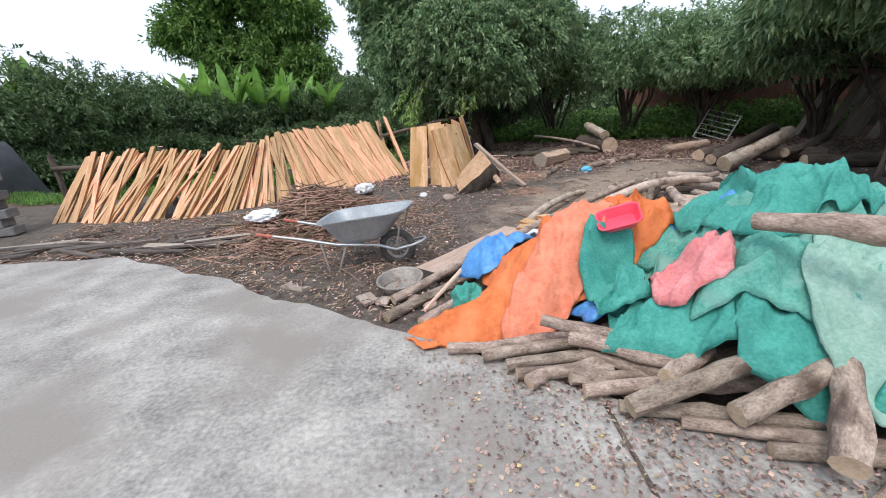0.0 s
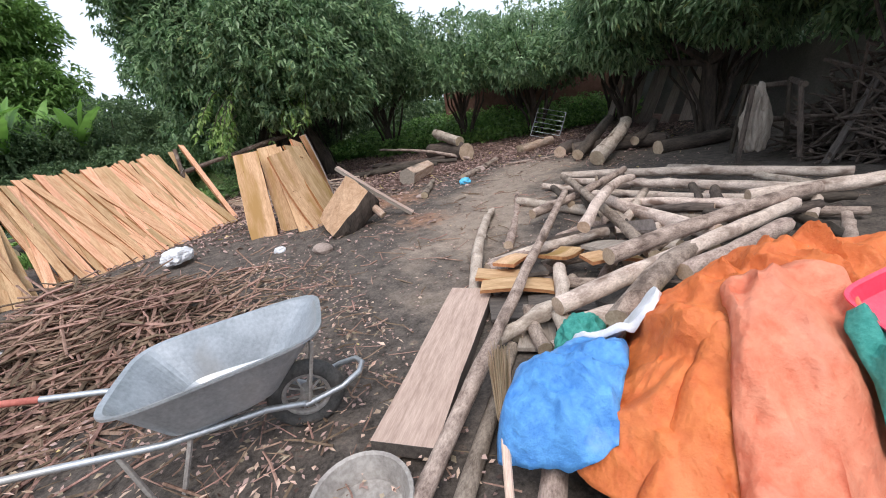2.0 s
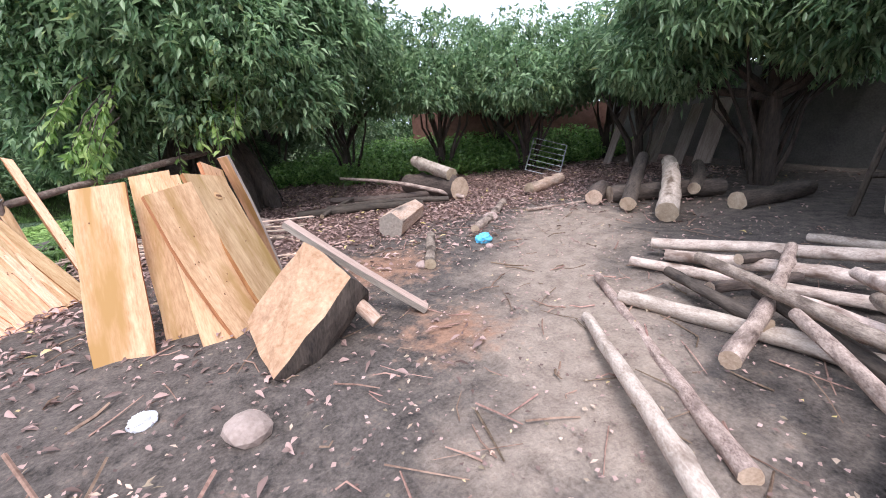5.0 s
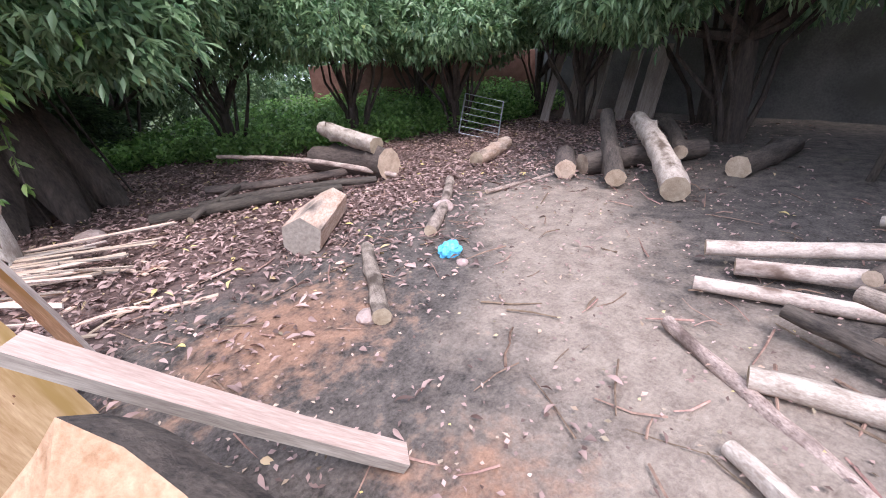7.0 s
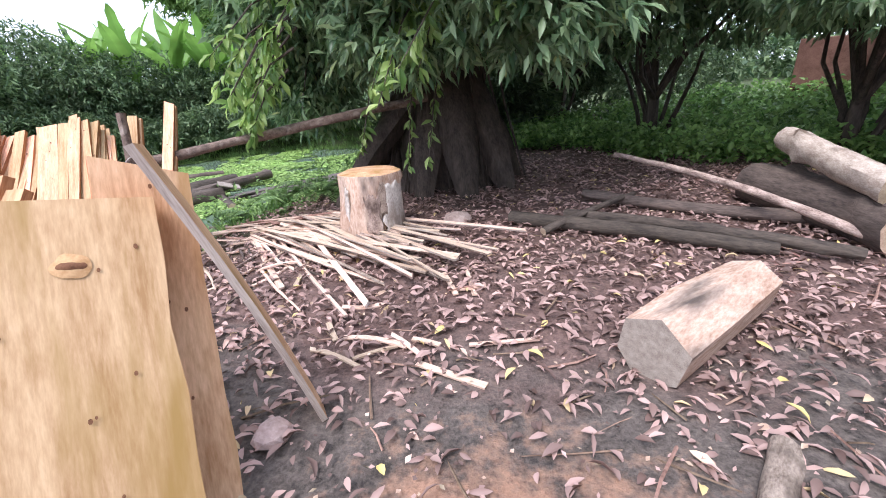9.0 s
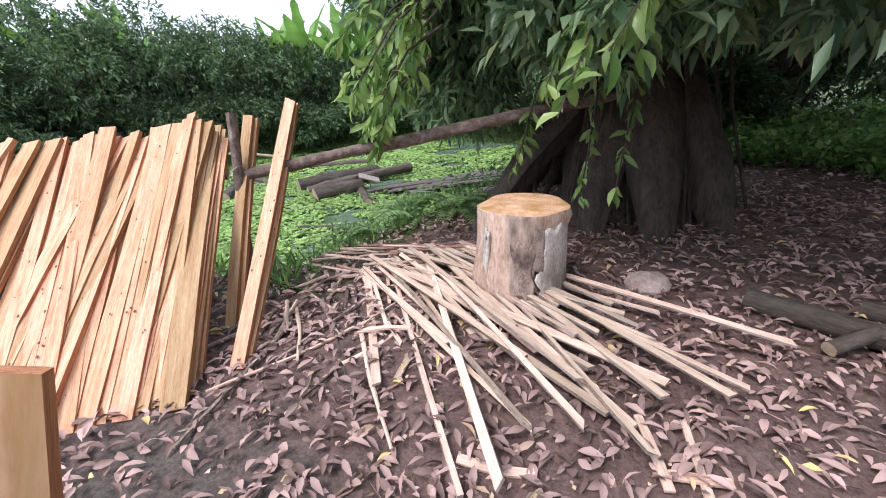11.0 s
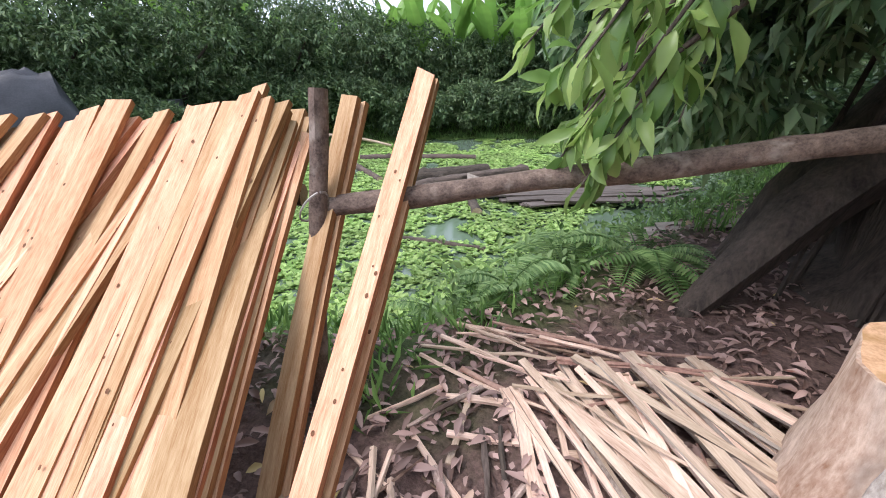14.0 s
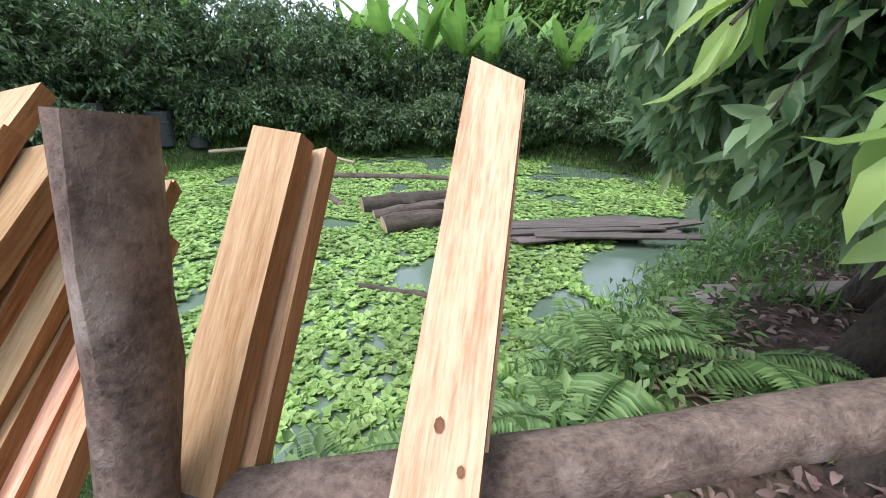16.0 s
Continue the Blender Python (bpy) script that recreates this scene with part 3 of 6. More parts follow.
# ---------------------------------------------------------------- trees
# big buttressed tree beside the pond
def big_tree():
    base = (1.0, 15.2, -0.12)
    root = empty("tree", Matrix.Translation(base), "large old fruit tree with a dark buttressed trunk and drooping leaves", "tree")
    v, f, _ = tube_data([(0, 0, -0.2), (0, 0, 0.2), (0.0, 0, 0.8), (0.05, 0.1, 1.8), (0.1, 0.2, 3.2)], [1.05, 0.85, 0.72, 0.6, 0.5], 22, 0.5, 2)
    part("trunk", mesh_of("trunk", v, f, TREE_BARK, smooth=True), root)
    for ang, ln, hh, th in ((225, 1.7, 1.6, 0.16), (200, 1.1, 1.4, 0.2), (262, 1.0, 1.3, 0.2), (292, 1.0, 1.5, 0.24), (325, 1.0, 1.3, 0.22), (5, 0.9, 1.3, 0.2), (150, 1.0, 1.2, 0.2)):
        a = radians(ang)
        d = Vector((math.cos(a), math.sin(a), 0))
        pts = [d * 0.3 + Vector((0, 0, hh + 0.5)), d * 0.62 + Vector((0, 0, hh * 0.78)), d * (0.5 * ln + 0.45) + Vector((0, 0, hh * 0.4)), d * (ln + 0.25) + Vector((0, 0, -0.08))]
        v, f, _ = tube_data(pts, [th * 0.9, th * 1.25, th * 1.0, th * 0.55], 9, 0.35, ang)
        part("buttress", mesh_of("buttress", v, f, TREE_BARK, smooth=True), root)
    lobes = [(1.0, 15.3, 4.4, 2.7, 2.4, 1.9), (-0.4, 14.3, 3.4, 1.5, 1.3, 1.3), (2.9, 14.0, 3.3, 1.7, 1.5, 1.35), (1.1, 13.0, 3.3, 1.8, 1.1, 1.2), (3.6, 15.6, 3.6, 1.6, 1.6, 1.4),
             (0.9, 16.8, 3.6, 2.2, 1.6, 1.5), (-1.2, 15.6, 3.6, 1.2, 1.4, 1.4), (1.6, 12.3, 2.75, 1.0, 0.6, 0.7), (0.0, 13.6, 2.55, 0.9, 0.7, 0.7), (2.6, 13.0, 2.4, 0.8, 0.6, 0.7), (0.9, 14.0, 2.2, 1.1, 0.5, 0.6), (-0.9, 14.1, 2.4, 0.7, 0.6, 0.7), (1.0, 15.4, 6.2, 2.4, 2.2, 1.5), (3.4, 15.0, 5.2, 1.8, 1.8, 1.4), (-1.0, 15.0, 5.2, 1.6, 1.6, 1.4), (2.2, 12.6, 1.95, 0.7, 0.5, 0.45), (1.0, 12.9, 1.95, 0.8, 0.5, 0.5), (-1.1, 14.6, 1.75, 0.7, 0.6, 0.6), (-0.5, 14.1, 1.85, 0.6, 0.5, 0.55), (0.2, 13.9, 2.0, 0.6, 0.45, 0.5), (-0.5, 14.3, 1.4, 0.55, 0.5, 0.5), (-1.0, 14.9, 1.3, 0.6, 0.5, 0.5), (-0.7, 14.2, 2.9, 1.0, 0.9, 0.9)]
    for lb in lobes[:7]:
        e = Vector((lb[0] - base[0], lb[1] - base[1], lb[2] - base[2]))
        s = Vector((0.05, 0.1, 2.2))
        v, f, _ = tube_data([s, s.lerp(e, 0.5) + Vector((0, 0, 0.2)), e], [0.28, 0.17, 0.06], 8, 0.2, lb[0])
        part("limb", mesh_of("limb", v, f, TREE_BARK, smooth=True), root)
    v, f = crown_data(lobes, 16500, 10, 0.18, 0.062, 0.7)
    part("crown", raw_mesh("crown", v - np.array(base), f, LEAF_A), root)
    # thin aerial roots and climbers on the trunk
    for k in range(16):
        a = rng.uniform(3.3, 6.2)
        x, y = math.cos(a) * rng.uniform(0.75, 1.1), math.sin(a) * rng.uniform(0.75, 1.1)
        v, f, _ = tube_data([(x * 0.75, y * 0.75, 2.0), (x * 0.9 + rng.normal(0, 0.05), y * 0.9, 1.1), (x * 1.2, y * 1.2, 0.0)], [0.012, 0.02, 0.016], 5)
        part("aerial_root", mesh_of("aerial_root", v, f, TREE_BARK, smooth=True), root)


big_tree()
GROVE = "fruit tree with dark twisting stems and drooping green leaves"
for bx, by, hh, rr, fk in ((4.9, 17.4, 4.8, 2.2, 1.0), (7.0, 15.4, 4.2, 2.0, 0.9), (9.0, 13.9, 4.0, 1.9, 0.8), (10.6, 11.4, 4.2, 2.0, 0.9), (10.6, 16.8, 4.3, 2.0, 1.1), (12.4, 13.6, 4.3, 1.9, 1.1), (11.2, 9.0, 5.0, 2.0, 1.0), (3.4, 20.5, 5.4, 2.2, 1.2)):
    lobes = [(bx, by, hh - 1.2, rr, rr, 1.15), (bx - 0.9, by - 0.7, hh - 1.75, rr * 0.75, rr * 0.7, 0.8), (bx + 0.9, by - 0.3, hh - 1.8, rr * 0.7, rr * 0.7, 0.8), (bx + 0.1, by + 0.9, hh - 1.5, rr * 0.8, rr * 0.7, 0.9)]
    tree((bx, by, -0.12), 0.1, fk, lobes + [(bx - 0.8, by - 1.2, 2.05, 1.15, 0.9, 0.5), (bx + 0.7, by - 1.1, 2.15, 1.0, 0.8, 0.5)], 1800, 9, 0.18, 0.066, LEAF_A, GROVE, 0.65, group="grove behind the yard")
# dark trees over the heap on the shed side; lobes added to shade it
tree((9.3, 8.2, -0.12), 0.17, 1.7, [(9.2, 8.0, 3.5, 2.0, 1.9, 1.3), (7.6, 8.6, 3.1, 1.5, 1.3, 1.0), (8.4, 6.4, 3.2, 1.6, 1.4, 1.1), (7.6, 9.3, 2.3, 1.2, 1.0, 0.7), (8.3, 7.0, 2.4, 1.2, 1.0, 0.7), (9.0, 8.0, 5.0, 2.4, 2.2, 1.2)], 5500, 10, 0.2, 0.055, LEAF_A, GROVE, 0.75, group="grove behind the yard")
tree((8.2, 4.2, -0.12), 0.2, 1.9, [(8.0, 4.4, 3.6, 2.1, 2.0, 1.3), (6.2, 5.0, 3.2, 1.5, 1.3, 0.9), (6.8, 2.8, 3.3, 1.7, 1.5, 1.1), (5.0, 5.4, 2.9, 1.0, 0.9, 0.6), (9.0, 6.2, 4.2, 1.8, 1.8, 1.2), (8.6, 4.6, 2.3, 1.5, 1.5, 0.8), (7.6, 3.0, 5.0, 2.6, 2.4, 1.2), (5.2, 3.8, 3.9, 1.6, 1.4, 0.8)], 7500, 10, 0.22, 0.06, LEAF_A, GROVE, 0.75, group="grove behind the yard")
# tall light tree far beyond the pond
tree((-17.5, 45, -0.6), 0.5, 5.0, [(-17.5, 45, 14.0, 5.0, 4, 3.4), (-22.0, 44.5, 10.0, 4.2, 3, 2.8), (-13.4, 45, 10.5, 4.2, 3, 3.0), (-18, 44, 7.0, 5.0, 3, 2.6), (-12.2, 44, 6.0, 3.4, 2.4, 2.4), (-22.4, 44.5, 15.0, 3.0, 2.4, 2.4), (-14, 45, 17.5, 3.6, 2.4, 3.0), (-20, 44, 19.0, 4, 3, 3), (-20.5, 44, 3.6, 4.5, 3, 2.4), (-14.5, 44, 2.8, 4.5, 3, 2.4)], 9000, 9, 0.55, 0.2, LEAF_B, "tall light green tree beyond the pond", 0.35, shell=0.3)


def hedge_tree(bx, by, h, r, mat=LEAF_C, leaf=0.2):
    z0 = gz(bx, by)
    lobes = [(bx, by, z0 + h * 0.66, r, r, h * 0.36), (bx + r * 0.7, by + 0.5, z0 + h * 0.5, r * 0.8, r * 0.8, h * 0.32), (bx - r * 0.7, by - 0.4, z0 + h * 0.45, r * 0.8, r * 0.8, h * 0.3), (bx, by, z0 + h * 0.25, r, r, h * 0.24)]
    return tree((bx, by, z0), 0.11, h * 0.3, lobes, 1900, 9, leaf, leaf * 0.36, mat, "dense dark green bush on the far bank", 0.3, name="bush", group="bushes on the far bank", category="bush")


for bx, by, h, r in ((-18.5, 7.5, 4.2, 2.0), (-17.5, 10.5, 4.4, 2.1), (-16.6, 13.6, 4.2, 2.0), (-16.0, 16.6, 4.3, 2.0), (-15.3, 19.4, 4.1, 1.9), (-14.2, 22.0, 3.7, 1.8), (-19.5, 4.0, 4.2, 2.2), (-21.0, 0.5, 4.2, 2.2), (-5.5, 29.0, 3.6, 2.0), (-1.0, 29.5, 4.2, 2.2), (3.0, 26.5, 4.6, 2.3), (6.5, 23.5, 4.6, 2.2), (-12.3, 24.8, 3.0, 1.7), (-9.8, 27.4, 3.0, 1.8), (-8.0, 28.4, 3.0, 1.8), (-16.0, 24.6, 3.6, 2.0), (-19.5, 20.5, 3.4, 2.2), (-20.5, 16.5, 3.6, 2.2), (-22, 12, 3.8, 2.4), (-12.0, 29.5, 3.4, 2.2), (0.5, 24.5, 3.0, 1.6), (2.4, 22.0, 3.2, 1.7), (1.6, 19.6, 1.6, 1.1), (-14.0, 14.2, 1.3, 1.0), (-13.9, 18.4, 1.3, 1.1), (-13.0, 20.4, 1.4, 1.1), (-11.6, 22.4, 1.3, 1.1), (-9.6, 24.4, 1.3, 1.1), (-7.4, 25.8, 1.4, 1.2), (-5.0, 26.2, 1.4, 1.2), (-2.6, 25.6, 1.4, 1.2), (0.2, 21.6, 1.2, 0.9)):
    hedge_tree(bx, by, h * 1.12, r * 1.1)


def woods():
    """Far woods along the horizon."""
    lobes = []
    for k in range(26):
        a = radians(-70 + k * 7.2 + rng.normal(0, 1))
        d = rng.uniform(48, 75)
        lobes.append((-math.sin(a) * d, 8 + math.cos(a) * d, rng.uniform(0.5, 2.0), 7, 5, rng.uniform(3.2, 5.0)))
    v, f = crown_data(lobes, 9000, 6, 0.9, 0.5, 0.2, shell=0.6)
    tagged(new("far_woods", raw_mesh("far_woods", v, f, LEAF_C)), "distant dark green woods on the horizon", "woods", "", "stuff")


woods()


def banana(bx, by, h, seed):
    z0 = gz(bx, by)
    root = empty("banana_plant", pose(bx, by, z0), "banana plant with tall bright green leaves", "banana plant", "banana plants on the far bank")
    v, f, _ = tube_data([(0, 0, -0.1), (0.03, 0, h * 0.25), (0, 0.03, h * 0.5)], [0.13, 0.11, 0.07], 8)
    part("stem", mesh_of("stem", v, f, LEAF_C, smooth=True), root)
    r = np.random.default_rng(seed)
    for k in range(8):
        a, tilt, ln = r.uniform(0, 6.28), r.uniform(0.12, 0.75), r.uniform(0.5, 0.62) * h
        d = Vector((math.cos(a), math.sin(a), 0))
        side = Vector((-math.sin(a), math.cos(a), 0))
        v, f = [], []
        n = 9
        for i in range(n + 1):
            t = i / n
            c = Vector((0, 0, h * 0.46)) + d * ln * math.sin(tilt) * t * (1 + 0.5 * t) + Vector((0, 0, ln * (math.cos(tilt) * t - 0.3 * tilt * t * t * t)))
            w = 0.24 * math.sin(math.pi * min(1, 0.12 + t * 0.88)) ** 0.6 * (1 if t < 1 else 0) + 0.015
            ww = w * (1 + 0.12 * r.normal())
            v += [c + side * ww + Vector((0, 0, 0.06)), c, c - side * ww + Vector((0, 0, 0.06))]
            if i:
                o = (i - 1) * 3
                f += [(o, o + 1, o + 4, o + 3), (o + 1, o + 2, o + 5, o + 4)]
        part("leaf", mesh_of("leaf", v, f, LEAF_BANANA), root)


for k, (bx, by, h) in enumerate(((-18.6, 18.2, 5.2), (-17.9, 20.3, 5.4), (-13.6, 23.8, 4.6), (-12.6, 24.6, 4.8), (-11.4, 25.4, 4.6), (-10.2, 26.2, 4.7), (-9.0, 26.4, 4.4), (-12.0, 26.4, 5.0), (-8.0, 27.4, 4.6), (-20.5, 14.4, 5.0), (-22.0, 20.0, 5.3), (-19.5, 16.0, 5.0), (-24, 25, 5.2), (-6.6, 27.6, 4.2), (-20, 26, 4.6), (-17, 28, 4.6), (-14.5, 26.5, 4.8))):
    banana(bx, by, h, k)

# ---------------------------------------------------------------- undergrowth
def undergrowth():
    n = 9000
    x, y = rng.uniform(1.5, 14, n), rng.uniform(13.5, 20, n)
    keep = (x * 0.62 + y > 19.2 + bumps(x, y, 0.8, 3) * 1.1) & (np.hypot(x - 1, y - 15.2) > 1.8)
    x, y = x[keep], y[keep]
    per = 7
    p = np.repeat(np.stack([x, y, ground_z(x, y) + rng.uniform(0.04, 0.42, len(x)) * (1 + np.clip(x * 0.62 + y - 21, 0, 3) * 0.45)], 1), per, 0)
    p += rng.normal(0, 0.06, p.shape)
    d = rng.normal(size=p.shape) + np.array([0, 0, 0.25])
    v, f = leaves_data(p, d, rng.normal(size=p.shape) * 0.3 + np.array([0, 0, 1]), rng.uniform(0.08, 0.16, len(p)), rng.uniform(0.06, 0.11, len(p)))
    tagged(new("undergrowth", raw_mesh("undergrowth", v, f, LEAF_UNDER)), "low bright green creepers under the trees", "undergrowth", "", "stuff")
    # weeds and grass on the pond banks
    n = 17000
    x, y = rng.uniform(-15, 1.0, n), rng.uniform(9, 26, n)
    dd = pond_distance(x, y)
    keep = (dd > -0.35) & (dd < 1.6) & ~((x > -1.2) & (y < 13.2)) & ~((x > -3.2) & (y < 11.9)) & ~((x > -1.1) & (y < 15.5)) & ((x < -3.5) | (rng.random(n) < 0.35))
    x, y, dd = x[keep], y[keep], dd[keep]
    per = 8
    p = np.repeat(np.stack([x, y, np.maximum(ground_z(x, y), WATER_Z)], 1), per, 0) + rng.normal(0, 0.07, (len(x) * per, 3)) * np.array([1, 1, 0])
    d = rng.normal(size=p.shape) * 0.45 + np.array([0, 0, 1.0])
    v, f = leaves_data(p, d, rng.normal(size=p.shape), rng.uniform(0.08, 0.28, len(p)), rng.uniform(0.012, 0.035, len(p)))
    tagged(new("bank_weeds", raw_mesh("bank_weeds", v, f, LEAF_UNDER)), "tall green grass and weeds on the pond bank", "weeds", "", "stuff")
    n = 650
    x, y = rng.uniform(-3.2, 0.6, n), rng.uniform(12.4, 18, n)
    dd = pond_distance(x, y)
    keep = (dd > -0.2) & (dd < 1.1)
    x, y = x[keep], y[keep]
    p = np.repeat(np.stack([x, y, ground_z(x, y) + rng.uniform(0.1, 0.5, len(x))], 1), 8, 0)
    p += rng.normal(0, 0.09, p.shape)
    v, f = leaves_data(p, rng.normal(size=p.shape) + np.array([0, 0, 0.1]), rng.normal(size=p.shape) * 0.3 + np.array([0, 0, 1]), rng.uniform(0.05, 0.1, len(p)), rng.uniform(0.03, 0.05, len(p)))
    tagged(new("bank_herbs", raw_mesh("bank_herbs", v, f, LEAF_FERN)), "small leafy green herbs on the pond bank", "weeds", "", "stuff")


undergrowth()


def fern(x, y, size, seed):
    r = np.random.default_rng(seed)
    root = empty("fern", pose(x, y, gz(x, y) + 0.06), "light green fern clump on the pond bank", "fern", "ferns on the bank")
    for k in range(11):
        a, lift = r.uniform(0, 6.28), r.uniform(0.5, 1.1)
        d = np.array([math.cos(a), math.sin(a), 0])
        side = np.array([-math.sin(a), math.cos(a), 0])
        t = np.linspace(0.12, 1, 26)
        ln = size * r.uniform(0.75, 1.1)
        c = d * (ln * t)[:, None] * 0.85 + np.array([0, 0, 1]) * (ln * (lift * t - 0.75 * t * t))[:, None]
        w = ln * 0.2 * np.sin(np.pi * np.clip(0.1 + t * 0.9, 0, 1)) ** 0.8 + 0.01
        p = np.concatenate([c, c])
        dirs = np.concatenate([np.tile(side, (26, 1)), np.tile(-side, (26, 1))]) + d * 0.35
        v, f = leaves_data(p, dirs, np.tile([0, 0, 1.0], (52, 1)), np.concatenate([w, w]), ln * 0.035, 0.1)
        sv, sf, _ = tube_data([c[0] * 0, *[q for q in c[::5]], c[-1]], [0.006] * (len(c[::5]) + 2), 4)
        st = np.array([(q[0], q[1], q[2]) for q in sv])
        tri = np.array([(q[0], q[i], q[i + 1]) for q in sf for i in range(1, len(q) - 1)]) + len(v)
        part("frond", raw_mesh("frond", np.concatenate([v, st]), np.concatenate([f, tri]), LEAF_FERN), root)


for k, (x, y, s) in enumerate(((-1.2, 13.9, 0.85), (-0.8, 14.3, 0.8), (-1.55, 14.4, 0.75), (-2.2, 12.75, 0.6), (-1.85, 13.2, 0.65), (-2.7, 12.4, 0.5), (-1.4, 13.4, 0.6))):
    fern(x, y, s, k + 40)


# hanging sprays of broad leaves over the rail
def spray(a, b, n, length, seed):
    r = np.random.default_rng(seed)
    a, b = Vector(a), Vector(b)
    root = empty("leafy_branch", Matrix.Translation(a), "drooping tree branch with long glossy green leaves", "branch", "branches over the rail")
    mid = a.lerp(b, 0.5) + Vector((0, 0, 0.12))
    v, f, _ = tube_data([Vector(), mid - a, b - a], [0.014, 0.009, 0.004], 6)
    part("twig", mesh_of("twig", v, f, TREE_BARK, smooth=True), root)
    n = int(n * 1.7)
    t = np.sort(r.uniform(0.2, 1.0, n))
    p = np.array([tuple(((1 - q) ** 2) * Vector() + 2 * q * (1 - q) * (mid - a) + q * q * (b - a)) for q in t])
    ax = np.array(tuple((b - a).normalized()))
    d = r.normal(size=(n, 3)) * 0.6 + ax * 0.5 + np.array([0, 0, -0.75])
    v, f = leaves_data(p, d, r.normal(size=(n, 3)) * 0.5 + np.array([0, -0.4, 0.8]), length * r.uniform(0.7, 1.15, n), length * 0.33 * r.uniform(0.8, 1.15, n), 0.3, True)
    part("foliage", raw_mesh("foliage", v, f, LEAF_A if b.y > 13.3 else LEAF_BIG, True), root)


for k, (a, b, n, ln) in enumerate((
        ((1.1, 13.6, 2.4), (0.88, 12.0, 1.22), 26, 0.19), ((1.4, 13.6, 2.4), (1.2, 12.3, 1.5), 24, 0.19), ((0.9, 13.8, 2.4), (0.7, 12.5, 1.35), 26, 0.18), ((1.6, 13.2, 2.4), (1.1, 11.95, 1.5), 22, 0.18),
        ((-0.3, 13.2, 2.1), (-0.78, 12.7, 1.14), 26, 0.17), ((-0.3, 13.3, 2.2), (-0.86, 12.62, 1.3), 26, 0.17), ((-0.2, 13.1, 2.0), (-0.74, 12.52, 1.05), 22, 0.17), ((-0.5, 13.6, 2.3), (-1.12, 12.85, 1.45), 30, 0.17),
        ((-0.2, 13.0, 2.1), (-0.62, 12.3, 1.36), 18, 0.18), ((-0.3, 13.5, 2.5), (-0.95, 12.6, 1.72), 28, 0.17), ((-0.4, 14.0, 2.6), (-1.3, 13.4, 1.6), 34, 0.16), ((-0.4, 14.2, 2.4), (-1.0, 13.6, 1.25), 34, 0.16),
        ((-0.2, 14.2, 2.4), (-0.7, 13.9, 1.0), 34, 0.16), ((0.1, 13.4, 2.6), (-0.4, 12.7, 1.75), 26, 0.17), ((0.5, 13.6, 1.6), (0.35, 13.0, 0.7), 18, 0.14), ((0.9, 13.8, 1.7), (0.85, 13.1, 0.5), 22, 0.14), ((1.2, 13.8, 1.6), (1.1, 13.0, 0.55), 20, 0.14),
        ((-0.6, 14.6, 2.6), (-1.6, 14.3, 1.5), 34, 0.16), ((2.0, 13.6, 2.5), (1.9, 12.2, 1.9), 24, 0.18),
        ((-0.3, 12.95, 1.75), (-0.76, 12.6, 1.1), 24, 0.17), ((-0.25, 12.85, 1.6), (-0.64, 12.5, 0.96), 24, 0.18), ((-0.2, 12.95, 1.8), (-0.58, 12.55, 1.25), 22, 0.18), ((-0.4, 13.1, 1.9), (-0.82, 12.74, 1.28), 24, 0.16),
        ((-0.5, 14.4, 2.2), (-0.95, 14.1, 1.0), 40, 0.17), ((-0.7, 14.8, 2.2), (-1.35, 14.6, 1.1), 40, 0.17), ((-0.4, 14.0, 2.0), (-0.6, 13.6, 0.95), 36, 0.16))):
    spray(a, b, n, ln, 200 + k)

# ---------------------------------------------------------------- leaning sawn planks along the fence
def plank_mesh(w, t, ln, seed, mats=None):
    r = np.random.default_rng(seed)
    n = 6
    v, f, s = [], [], []
    bow, twist = r.normal(0, 0.02), r.normal(0, 0.05)
    for i in range(n + 1):
        q = i / n
        z = q * ln
        o = bow * math.sin(math.pi * q)
        c, sn = math.cos(twist * q), math.sin(twist * q)
        ww = w * (1 - 0.12 * q * (seed % 3 == 0)) * (1 + 0.03 * r.normal())
        cut = r.normal(0, 0.012) if i == n else 0
        for k, (a, b) in enumerate(((-0.5, -0.5), (0.5, -0.5), (0.5, 0.5), (-0.5, 0.5))):
            x, y = a * ww, b * t
            v.append((x * c - y * sn, x * sn + y * c + o, z + (cut if a > 0 else -cut)))
        if i:
            p = (i - 1) * 4
            for k in range(4):
                f.append((p + k, p + (k + 1) % 4, p + 4 + (k + 1) % 4, p + 4 + k))
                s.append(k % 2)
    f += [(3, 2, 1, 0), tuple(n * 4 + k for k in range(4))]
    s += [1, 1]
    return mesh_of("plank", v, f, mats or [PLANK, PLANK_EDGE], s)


def knots(parent, w, t, ln, count, seed):
    r = np.random.default_rng(seed)
    for k in range(count):
        x, z = r.uniform(-0.38, 0.38) * w, r.uniform(0.08, 0.95) * ln
        rad = r.uniform(0.003, 0.007)
        for sgn in (-1, 1):
            bm = bmesh.new()
            bmesh.ops.create_circle(bm, cap_ends=True, segments=7, radius=rad, matrix=Matrix.Translation((x, sgn * (t * 0.5 + 0.0015), z)) @ Matrix.Rotation(radians(90), 4, 'X') @ Matrix.Diagonal((1, 1.5, 1, 1)))
            me = bpy.data.meshes.new("knot")
            bm.to_mesh(me)
            bm.free()
            me.materials.append(KNOT)
            part("knot", me, parent, "dark wood knot")


